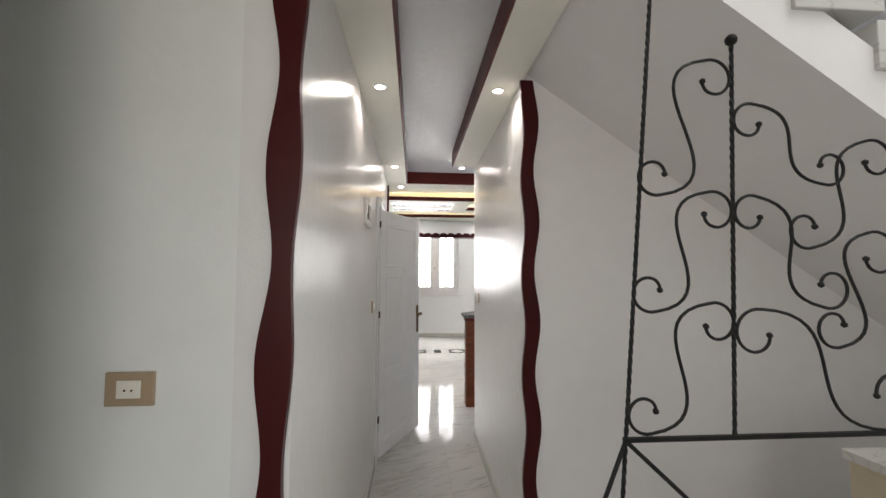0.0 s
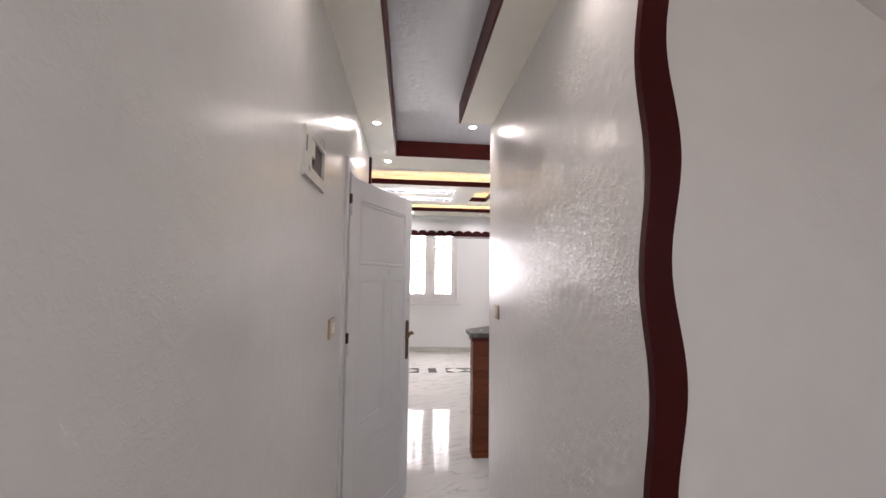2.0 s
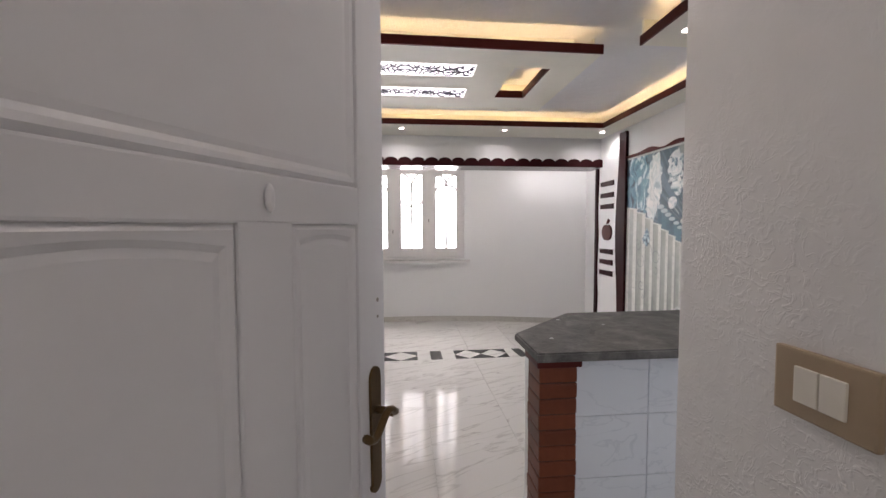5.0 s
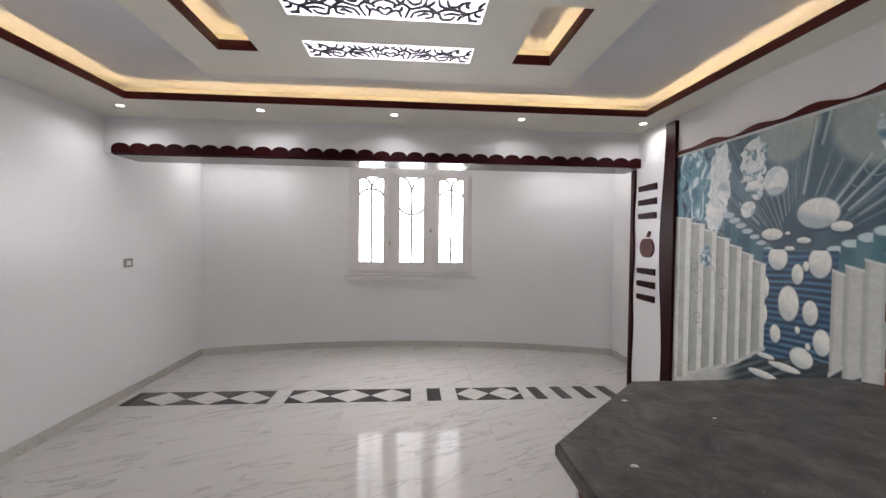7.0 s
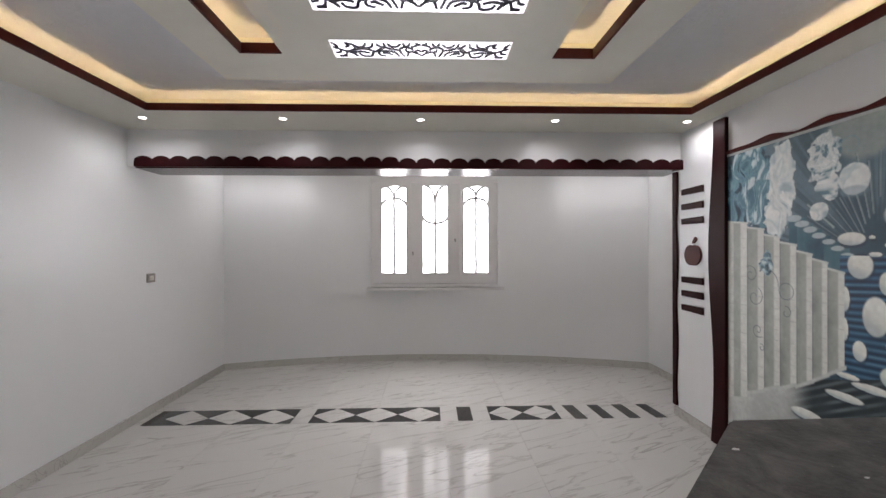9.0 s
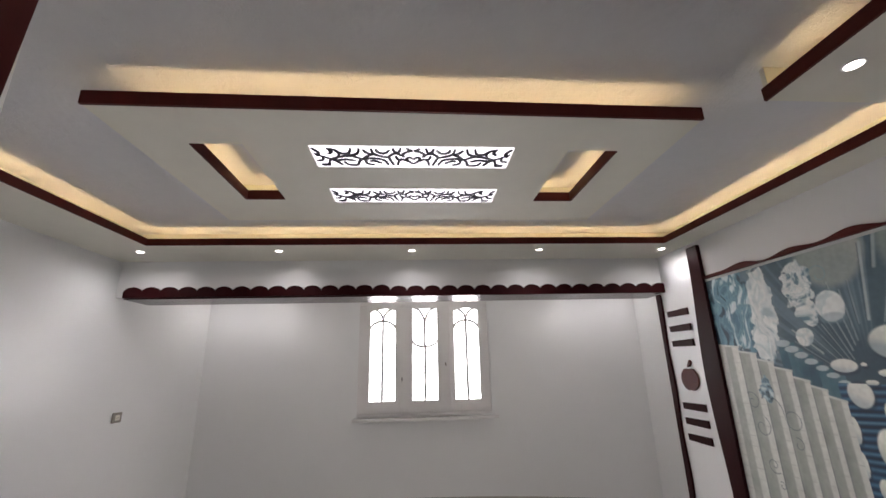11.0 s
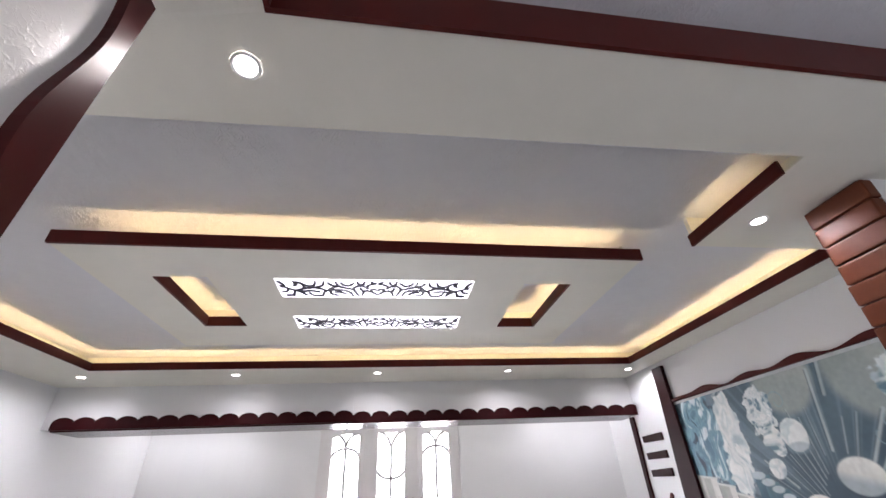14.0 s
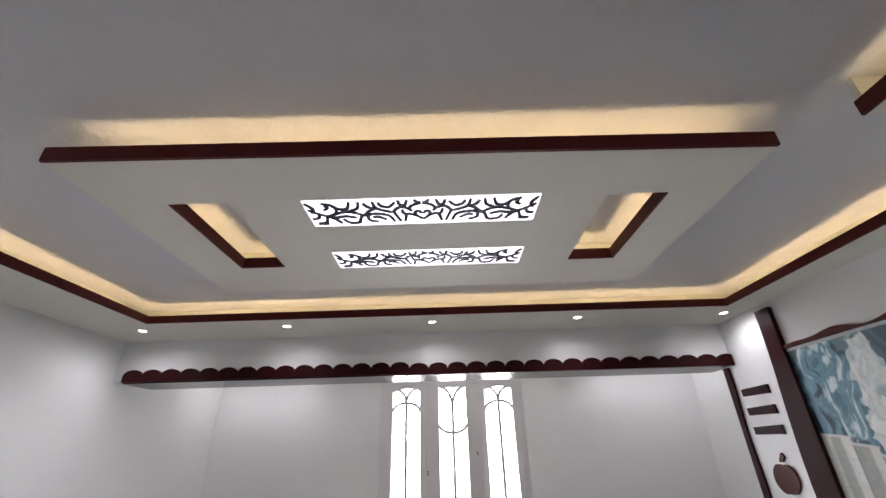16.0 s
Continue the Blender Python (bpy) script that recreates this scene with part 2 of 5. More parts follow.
FLOOR = marble("cream_marble_floor_tile", (0.60, 0.585, 0.56), (0.35, 0.335, 0.31), 0.07, 7.0, 0.6, spec=0.05)
SKIRT = marble("marble_skirting_tile", (0.55, 0.53, 0.49), (0.34, 0.32, 0.295), 0.15, 9.0)
KTILE = marble("pale_blue_marble_wall_tile", (0.68, 0.72, 0.76), (0.45, 0.5, 0.55), 0.15, 8.0, 0.35)
GROUT = shader("tile_joint", (0.5, 0.48, 0.44), 0.8)
BLACK = granite("black_floor_tile", (0.02, 0.018, 0.018), (0.07, 0.065, 0.06), 0.12)
STONE = worn_stone("dark_grey_granite", (0.040, 0.038, 0.036), (0.094, 0.090, 0.085), (0.175, 0.168, 0.157))
LACQUER = shader("glossy_wine_lacquer", (0.034, 0.008, 0.009), 0.24, 0.1, 5.0, spec=0.35, coat=0.2)
BRICK = brick_glaze("glazed_red_brick")
MORTAR = shader("dark_mortar", (0.06, 0.025, 0.018), 0.8)
IRON = shader("black_wrought_iron", (0.010, 0.009, 0.009), 0.5, 0.3, 30, 0.2, 80, spec=0.3)
BRASS = shader("worn_brass", (0.14, 0.088, 0.04), 0.38, 0.25, 30, metal=0.9)
HINGE = shader("dark_brown_hinge", (0.06, 0.02, 0.015), 0.4, metal=0.3)
BEIGE = shader("beige_plastic", (0.38, 0.285, 0.19), 0.35)
IVORY = shader("ivory_plastic", (0.74, 0.70, 0.62), 0.3)
DARKPLASTIC = shader("black_plastic", (0.02, 0.02, 0.02), 0.4)
LEAD = shader("grey_lead", (0.5, 0.49, 0.48), 0.5)
DULL = shader("grey_brown_plastic", (0.28, 0.25, 0.22), 0.4)
WINPAINT = shader("aged_white_window_paint", (0.74, 0.715, 0.71), 0.4, 0.03, 9.0)
RECESS = shader("dark_mottled_brown", (0.035, 0.028, 0.026), 0.6, 0.5, 30)
PALEPLASTIC = shader("scuffed_pale_plastic", (0.62, 0.61, 0.58), 0.4, 0.18, 22)
GREYPLASTIC = shader("grey_plastic", (0.45, 0.45, 0.43), 0.4)
CREAM = shader("cream_laminate", (0.5, 0.42, 0.3), 0.4, 0.08)
LAMPWHITE = shader("white_enamel", (0.8, 0.8, 0.8), 0.3)
BULB = glow("lit_downlight", (1.0, 0.97, 0.92), 14.0)
LED = glow("warm_led_strip", LED_WARM, LED_STRENGTH)
PANEL_GLOW = glow("lit_white_acrylic", (0.93, 0.93, 1.0), PANEL_STRENGTH)
LATTICE = shader("black_cut_lattice", (0.008, 0.008, 0.03), 0.4)
GLASS = bpy.data.materials.new("window_glass")
GLASS.use_nodes = True
GLASS.node_tree.nodes["Principled BSDF"].inputs["Transmission Weight"].default_value = 1.0
GLASS.node_tree.nodes["Principled BSDF"].inputs["Roughness"].default_value = 0.0
GLASS.node_tree.nodes["Principled BSDF"].inputs["IOR"].default_value = 1.05


def printed(name):
    """Matt printed wallpaper: the picture's own colours with a faint paper grain."""
    m = shader(name, (0.5, 0.5, 0.5), 0.55, 0.05, 30.0, 0.05, 60)
    nt = m.node_tree
    b = nt.nodes["Principled BSDF"]
    ink = nt.nodes.new("ShaderNodeAttribute")
    ink.attribute_name = "ink"
    nt.links.new(ink.outputs["Color"], b.inputs["Base Color"])
    return m


M_PRINT = printed("printed_mural_paper")
M_BORDER = shader("pale_mural_border", (0.52, 0.55, 0.54), 0.6, 0.15, 4.0)


# ---- mesh helpers ----
def bx(bm, lo, hi):
    """A box into bm."""
    vs = [bm.verts.new((x, y, z)) for x in (lo[0], hi[0]) for y in (lo[1], hi[1]) for z in (lo[2], hi[2])]
    for q in ((0, 1, 3, 2), (4, 6, 7, 5), (0, 4, 5, 1), (2, 3, 7, 6), (0, 2, 6, 4), (1, 5, 7, 3)):
        bm.faces.new([vs[i] for i in q])
    return vs


def soft_box(lo, hi, w=0.003):
    """A box with bevelled edges, as a bmesh."""
    bm = bmesh.new()
    bx(bm, lo, hi)
    bmesh.ops.recalc_face_normals(bm, faces=bm.faces)
    bmesh.ops.bevel(bm, geom=bm.edges[:], offset=w, segments=2, affect="EDGES", profile=0.6)
    return bm


def prism(bm, pts, axis, a, b):
    """A flat outline pushed from a to b along an axis. pts run in the other two axes, in the order x, y, z."""
    def put(p, d):
        c = [p[0], p[1]]
        c.insert("xyz".index(axis), d)
        return bm.verts.new(c)
    lo, hi = [put(p, a) for p in pts], [put(p, b) for p in pts]
    fs = [bm.faces.new(lo), bm.faces.new(hi[::-1])]
    n = len(pts)
    for i in range(n):
        fs.append(bm.faces.new((lo[i], hi[i], hi[(i + 1) % n], lo[(i + 1) % n])))
    bmesh.ops.recalc_face_normals(bm, faces=fs)


def tube(bm, pts, r, sides=8, taper=None, square=False, twist=0.0):
    """A bar along points; twist in radians from point to point."""
    pts = [Vector(p) for p in pts]
    rings, up = [], Vector((0, 1, 0.001))
    for i, p in enumerate(pts):
        d = (pts[min(i + 1, len(pts) - 1)] - pts[max(i - 1, 0)]).normalized()
        s = d.cross(up)
        if s.length < 1e-4:
            s = d.cross(Vector((1, 0, 0)))
        s.normalize()
        u = s.cross(d)
        k = r * (taper[i] if taper else 1)
        n = 4 if square else sides
        rings.append([bm.verts.new(p + (s * math.cos(2 * math.pi * j / n + twist * i) + u * math.sin(2 * math.pi * j / n + twist * i)) * k) for j in range(n)])
    n = len(rings[0])
    for a, b in zip(rings, rings[1:]):
        for j in range(n):
            bm.faces.new((a[j], a[(j + 1) % n], b[(j + 1) % n], b[j]))
    bm.faces.new(rings[0][::-1])
    bm.faces.new(rings[-1])


def cone(bm, c, r1, r2, h, axis="z", sides=24):
    m = {"z": Matrix(), "x": Matrix.Rotation(radians(90), 4, "Y"), "y": Matrix.Rotation(radians(-90), 4, "X")}[axis]
    bmesh.ops.create_cone(bm, cap_ends=True, segments=sides, radius1=r1, radius2=r2, depth=h, matrix=Matrix.Translation(c) @ m)


def part(name, bm, material, parent=None, label="", smooth=False):
    """Links a bmesh as one mesh object under a thing or a part."""
    me = bpy.data.meshes.new(name)
    bmesh.ops.recalc_face_normals(bm, faces=bm.faces)
    if smooth:
        for f in bm.faces:
            f.smooth = True
    bm.to_mesh(me)
    bm.free()
    me.materials.append(material)
    ob = new(name, me)
    if parent:
        ob.parent = parent
    if label:
        ob["label"] = label
    return ob


def slab(name, lo, hi, material, parent=None, label="", w=0.0):
    if w:
        return part(name, soft_box(lo, hi, w), material, parent, label)
    bm = bmesh.new()
    bx(bm, lo, hi)
    return part(name, bm, material, parent, label)


def structure(name, boxes, material, label, category):
    bm = bmesh.new()
    for lo, hi in boxes:
        bx(bm, lo, hi)
    return tagged(part(name, bm, material), label, category, kind="structure")


def thing(name, label, category, group="", at=(0, 0, 0), rz=0.0):
    ob = new(name)
    ob.empty_display_size = 0.05
    ob.matrix_world = pose(*at, 0, 0, rz)
    return tagged(ob, label, category, group)


# ---- plan ----
Z = 2.49                      # soffit
ZT = 2.62                     # hall tray ceiling
ZC, ZCT = 2.525, 2.655        # corridor soffit and its tray
LIP = 0.052                   # height of the lit lips
XR = 0.86                     # corridor width
XE = 0.878                    # its width at the far end of the right wall
Y0, YR, YD, YE = 1.43, 2.42, 4.225, 4.93   # lobby wall, stair wall, end of the right wall, end of the left wall
XL, XM = -2.06, 2.65          # side walls of the hall
YB = 8.03                     # beam before the alcove


def arc(x):
    """The bowed window wall."""
    return 9.97 - 0.064 * (x - 0.3) ** 2


# ---- floor and skirting ----
floor = structure("floor", [((-2.6, -1.8, -0.12), (3.6, 10.6, 0.0))], GROUT, "polished cream marble-look tile floor with fine joints", "floor")

# ---- walls ----
structure("wall_lobby_left", [((-2.4, Y0, 0), (-0.14, Y0 + 0.14, 2.9))], LOBBY_WALL, "plain white painted lobby wall", "wall")
DY0, DY1, DZ = 3.742, 4.56, 2.085
structure("wall_corridor_left", [((-0.14, Y0, 0), (0, DY0, 2.7)), ((-0.14, DY0, DZ), (0, DY1, 2.7))], SMOOTHED,
          "glossy white corridor wall with a faint relief", "wall")
structure("wall_corridor_left_end", [((-0.14, DY1, 0), (0, YE, 2.7))], SMOOTHED, "glossy white corridor wall with trowelled relief", "wall")
bm = bmesh.new()
prism(bm, [(XR, YR), (XE, YD), (XE + 0.12, YD), (XR + 0.14, YR)], "z", 0, 2.7)
tagged(part("wall_corridor_right", bm, TEXTURED), "glossy white corridor wall with trowelled relief", "wall", kind="structure")
structure("wall_stair", [((XR + 0.01, YR - 0.003, 0), (3.6, YR + 0.137, 4.6))], STAIR_WALL, "plain white wall beside the stair flight", "wall")
# opening made only for the added lobby lamp; never in view
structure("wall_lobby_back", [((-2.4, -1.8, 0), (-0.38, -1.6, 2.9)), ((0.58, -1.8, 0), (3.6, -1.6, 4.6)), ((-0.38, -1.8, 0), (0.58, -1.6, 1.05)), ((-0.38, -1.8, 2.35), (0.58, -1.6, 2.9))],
          LOBBY_WALL, "unseen white lobby wall with an opening for the added lamp", "wall")
structure("wall_lobby_side", [((-2.6, -1.8, 0), (-2.4, Y0 + 0.14, 2.9))], LOBBY_WALL, "plain white lobby side wall", "wall")
# unseen wall, added so that its shade falls on the lobby's left wall
structure("wall_lobby_shade", [((-0.52, -1.6, 0), (-0.38, 0.80, 2.9))], LOBBY_WALL, "unseen white wall added to shade the lobby's left wall", "wall")
structure("wall_stair_side", [((3.4, -1.6, 0), (3.6, YR, 4.6))], LOBBY_WALL, "plain white stairwell side wall", "wall")
structure("wall_lobby_head", [((-2.4, Y0 - 0.12, 2.72), (XR + 0.02, Y0, 2.9)), ((XR + 0.02, Y0 - 1.0, 2.9), (XR + 0.14, YR, 4.6))], LOBBY_WALL, "plain white wall over the corridor mouth", "wall")
structure("ceiling_lobby", [((-2.6, -1.8, 2.9), (XR + 0.02, Y0 + 0.14, 3.0)), ((XR + 0.02, -1.8, 4.6), (3.6, YR + 0.14, 4.7))], CEILING, "plain white lobby ceiling", "ceiling")
structure("wall_side_room", [((-2.2, 3.3, 0), (-2.06, 4.79, 2.7)), ((-2.06, 3.3, 0), (-0.14, 3.4, 2.7))], WALL, "plain wall of the room behind the door", "wall")
# never in view; added to keep sky light out of the hinge gap
structure("ceiling_side_room", [((-2.2, 3.3, 2.7), (-0.14, YE, 2.75))], CEILING, "unseen ceiling added to darken the room behind the door", "ceiling")
structure("wall_hall_near", [((XL, YE - 0.14, 0), (-0.14, YE, 2.7))], WALL, "plain white hall wall beside the corridor mouth", "wall")
structure("wall_hall_left", [((XL - 0.2, YE - 0.14, 0), (XL, 8.36, 2.7)), ((XL - 0.3, 8.36, 0), (XL - 0.004, arc(XL) + 0.2, 2.7))], WALL, "satin white painted hall wall", "wall")
structure("wall_hall_right", [((XM, YR + 0.14, 0), (XM + 0.2, 2.95, 2.7)), ((XM, 3.95, 0), (XM + 0.2, 8.13, 2.7)), ((XM, 2.95, 0), (XM + 0.2, 3.95, 1.1)), ((XM, 2.95, 2.1), (XM + 0.2, 3.95, 2.7))], WALL, "satin white painted hall wall behind the mural", "wall")
structure("wall_alcove_right", [((XM + 0.2, 8.0, 0), (3.5, 8.13, 2.7)), ((3.14, 8.13, 0), (3.5, 9.75, 2.7))], WALL, "satin white painted alcove wall", "wall")
structure("wall_partition", [((2.035, 5.30, 0), (XM, 5.50, 2.7))], WALL, "plain white kitchen partition wall", "wall")

WX0, WX1, WZ0, WZ1 = -0.288, 1.358, 1.005, 2.402
bm = bmesh.new()
cuts = sorted([XL - 0.08 + i * (3.24 - XL + 0.08) / 26 for i in range(27)] + [WX0, WX1])
for x0, x1 in zip(cuts, cuts[1:]):
    if x1 - x0 < 1e-4:
        continue
    inside = WX0 - 1e-4 <= x0 and x1 <= WX1 + 1e-4
    for z0, z1 in (((0, WZ0), (WZ1, 2.7)) if inside else ((0, 2.7),)):
        prism(bm, [(x0, arc(x0)), (x1, arc(x1)), (x1, arc(x1) + 0.22), (x0, arc(x0) + 0.22)], "z", z0, z1)
bmesh.ops.remove_doubles(bm, verts=bm.verts, dist=1e-4)
tagged(part("wall_window", bm, WALL), "gently bowed satin white wall round the window", "wall", kind="structure")

# beam over the alcove, with a step where its two halves meet
structure("beam", [((XL, YB, 2.185), (0.20, YB + 0.32, 2.7)), ((0.20, YB + 0.006, 2.185), (XM, YB + 0.32, 2.7))], WALL, "white plastered beam before the window alcove", "beam")

# ---- ceilings ----
structure("ceiling_tray", [((-0.14, Y0, ZCT), (3.0, YE + 0.2, ZCT + 0.1)), ((XL - 0.2, YE + 0.2, ZT), (3.0, YB, ZT + 0.1)), ((XL - 0.2, YE, ZT), (-0.14, YE + 0.2, ZT + 0.1))], TRAY, "rough grey-white raised tray ceiling", "ceiling")
structure("ceiling_alcove", [((XL - 0.3, YB + 0.3, 2.58), (3.5, 10.6, 2.7))], CEILING, "plain alcove ceiling", "ceiling")
CTX0, CTX1, CTY0, CTY1, CTYK, CTXK = 0.212, 0.665, 1.62, 4.935, 4.16, 2.45
structure("ceiling_corridor", [((0, Y0, ZC), (CTX0, CTY1, ZCT)), ((CTX0, Y0, ZC), (CTX1, CTY0, ZCT)), ((CTX1, Y0, ZC), (XR, CTYK, ZCT)), ((XR, YR + 0.1, ZC), (XM, CTYK, ZCT)),
                               ((CTXK, CTYK, ZC), (XM, CTY1, ZCT))], CEILING, "cream corridor soffit round a shallow tray", "ceiling")
TX0, TX1, TY0, TY1, NX, NY = -1.57, 2.42, 5.22, 7.54, 1.715, 5.74
s_hi = Z + 0.014
structure("ceiling_hall", [((XL, YE, Z), (TX0, YB, s_hi)), ((TX0, TY1, Z), (XM, YB, s_hi)), ((TX1, NY, Z), (XM, TY1, s_hi)),
                           ((NX, TY0, Z), (XM, NY, s_hi)), 
                           ((XL, TY1 + 0.14, s_hi), (XM, TY1 + 0.16, ZT)), ((TX1 + 0.12, NY, s_hi), (TX1 + 0.14, TY1, ZT)), ((TX0 - 0.16, YE, s_hi), (TX0 - 0.14, YB, ZT)),
                           ((TX0, TY0 - 0.02, s_hi), (NX, TY0, ZT)), ((NX, NY - 0.02, s_hi), (TX1, NY, ZT)), ((NX + 0.14, TY0, s_hi), (NX + 0.16, NY, ZT))],
          CEILING, "cream plasterboard soffit round the hall", "ceiling")
# the dropped panel in the middle, with two lit wells cut out of it
PX0, PX1, PY0, PY1 = -0.735, 1.555, 5.865, 7.0
PYL = 5.828                   # its near left corner lies a little nearer
WELLS = [(-0.505, -0.292, 6.085, 6.665), (1.105, 1.33, 6.11, 6.68)]
LIT = [(-0.022, 0.858, 6.09, 6.275), (-0.022, 0.862, 6.525, 6.695)]
xs = sorted({PX0, PX1, *[w[i] for w in WELLS for i in (0, 1)]})
ys = sorted({PY0, PY1, *[w[i] for w in WELLS for i in (2, 3)]})
boxes = []
for x0, x1 in zip(xs, xs[1:]):
    for y0, y1 in zip(ys, ys[1:]):
        cx, cy = (x0 + x1) / 2, (y0 + y1) / 2
        if not any(w[0] < cx < w[1] and w[2] < cy < w[3] for w in WELLS):
            boxes.append(((x0, y0, Z), (x1, y1, s_hi)))
boxes += [((PX0 + 0.12, PY0 + 0.12, s_hi), (PX1 - 0.12, PY0 + 0.14, ZT)), ((PX0, PY1 - 0.012, s_hi), (PX1, PY1, ZT)), ((PX0, PY0 + 0.1, s_hi), (PX0 + 0.012, PY1, ZT)), ((PX1 - 0.012, PY0 + 0.1, s_hi), (PX1, PY1, ZT))]
for k, (x0, x1, y0, y1) in enumerate(WELLS):
    boxes += [((x0 - 0.1, y0 - 0.012, s_hi), (x1 + 0.1, y0, ZT)), ((x0 - 0.1, y1 + 0.1, s_hi), (x1 + 0.1, y1 + 0.112, ZT))]
    boxes.append(((x1, y0, s_hi), (x1 + 0.012, y1 + 0.1, ZT)) if k == 0 else ((x0 - 0.012, y0, s_hi), (x0, y1 + 0.1, ZT)))
    boxes.append(((x0 - 0.112, y0, s_hi), (x0 - 0.1, y1 + 0.1, ZT)) if k == 0 else ((x1 + 0.1, y0, s_hi), (x1 + 0.112, y1 + 0.1, ZT)))
structure("ceiling_panel", boxes, CEILING, "dropped cream plasterboard panel with two lit wells", "ceiling")


# ---- brown fascias and the warm strips behind them ----
def fascia(name, x0, y0, x1, y1, h, label, side=0.012, z=Z - 0.004, up=True):
    """A lacquered board along an edge from (x0, y0) to (x1, y1); side: which way its thickness lies."""
    lo = (min(x0, x1), min(y0, y1), z)
    hi = (max(x0, x1), max(y0, y1), z + h)
    lo, hi = list(lo), list(hi)
    i = 0 if x0 == x1 else 1
    if side > 0:
        hi[i] += side
    else:
        lo[i] += side
    return tagged(part(name, soft_box(lo, hi, 0.0015), WOOD), label, "ceiling trim", "brown ceiling trims", "structure")


def led(x0, y0, x1, y1):
    lo = [min(x0, x1), min(y0, y1), s_hi + 0.001]
    hi = [max(x0, x1), max(y0, y1), s_hi + 0.005]
    i = 0 if x0 == x1 else 1
    lo[i] -= 0.004
    hi[i] += 0.004
    ob = slab("led_strip", lo, hi, LED)
    return tagged(ob, "glowing warm yellow LED strip lying in the ceiling cove", "led strip", "cove lights")


lbl = "dark red lacquered board edging the lit ceiling cove"
B = 0.014
fascia("trim_tray_far", TX0, TY1, TX1, TY1, LIP, lbl, -0.012)
led(TX0, TY1 + B, TX1, TY1 + B)
fascia("trim_tray_left", TX0, YE + 0.3, TX0, TY1, LIP, lbl)
led(TX0 - B, YE + 0.3, TX0 - B, TY1)
fascia("trim_tray_right", TX1, NY, TX1, TY1, LIP, lbl, -0.012)
led(TX1 + B, NY + 0.02, TX1 + B, TY1)
fascia("trim_notch", NX, TY0 + 0.07, NX, NY, LIP, lbl, -0.012)
led(NX + B, TY0 + 0.24, NX + B, NY - 0.08)
for mtl, nm, z0, z1, o, q in ((WOOD, "trim_panel", Z - 0.004, Z - 0.004 + LIP, -0.012, 0.0), (CEILING, "ceiling_panel_edge", Z, s_hi, 0.0, None), (LED, "led_strip", s_hi + 0.001, s_hi + 0.005, B - 0.004, B + 0.004)):
    bm = bmesh.new()
    e0, e1 = (PX0, PX1) if mtl is not LED else (PX0 + 0.1, PX1 - 0.06)
    if q is None:
        prism(bm, [(PX0, PYL), (PX1, PY0), (PX0, PY0)], "z", z0, z1)
    else:
        prism(bm, [(e0, PYL + o), (e1, PY0 + o), (e1, PY0 + q), (e0, PYL + q)], "z", z0, z1)
    ob = part(nm, bm, mtl)
    if mtl is LED:
        tagged(ob, "glowing warm yellow LED strip lying in the ceiling cove", "led strip", "cove lights")
    else:
        tagged(ob, lbl if mtl is WOOD else "cream plasterboard edge of the dropped panel", "ceiling trim", kind="structure")
for k, (x0, x1, y0, y1) in enumerate(WELLS):
    xe, sg = (x0, 1) if k == 0 else (x1, -1)
    fascia("trim_well_side", xe, y0, xe, y1, LIP, lbl, 0.012 * sg)
    fascia("trim_well_far", x0 + (0.012 if k == 0 else 0), y1, x1 - (0 if k == 0 else 0.012), y1, LIP, lbl, -0.012)
    led(xe - B * sg, y0 + 0.01, xe - B * sg, y1)
    led(x0, y1 + B, x1, y1 + B)
lbl = "dark red lacquered board round the corridor ceiling tray"
fascia("trim_corridor_left", CTX0, CTY0, CTX0, CTY1, ZCT - ZC + 0.004, lbl, z=ZC - 0.004)
fascia("trim_corridor_right", CTX1, CTY0, CTX1, CTYK, ZCT - ZC + 0.004, lbl, -0.012, z=ZC - 0.004)
bm = bmesh.new()
prism(bm, [(CTX0, CTY1), (CTXK, CTY1 + 0.045), (CTXK, CTY1 + 0.057), (CTX0, CTY1 + 0.012)], "z", ZC - 0.004, ZCT)
tagged(part("trim_corridor_far", bm, WOOD), lbl, "ceiling trim", "brown ceiling trims", "structure")
bm = bmesh.new()
low = [(TX0, CTY1, ZC), (CTX0, CTY1, ZC), (CTX0, CTY1 + 0.012, ZC), (CTXK, CTY1 + 0.057, ZC), (XM, CTY1 + 0.057, ZC), (XM, TY0, Z), (TX0, TY0, Z)]
under_ring = [bm.verts.new(p) for p in low]
over_ring = [bm.verts.new((p[0], p[1], ZCT)) for p in low]
join = bm.verts.new((CTX0, TY0, Z))
join_far = bm.verts.new((CTXK, TY0, Z))
u = under_ring
bm.faces.new((u[0], u[1], u[2], join, u[6]))
bm.faces.new((u[2], u[3], join_far, join))
bm.faces.new((u[3], u[4], u[5], join_far))
bm.faces.new(over_ring[::-1])
for i in range(len(low)):
    bm.faces.new((under_ring[i], under_ring[i - 1], over_ring[i - 1], over_ring[i]))
tagged(part("ceiling_corridor_end", bm, CEILING), "cream soffit strip at the corridor's end", "ceiling", kind="structure")
fascia("trim_corridor_near", CTX0 + 0.012, CTY0, CTX1 - 0.012, CTY0, ZCT - ZC + 0.004, lbl, z=ZC - 0.004)

# bright hazy distance outside the window
bm = bmesh.new()
bx(bm, (-5, 13.4, -2), (6, 13.45, 6))
tagged(part("backdrop", bm, glow("bright_hazy_daylight", (1.0, 1.0, 1.0), 1.25)), "bright hazy daylight outside the window", "backdrop", kind="structure")


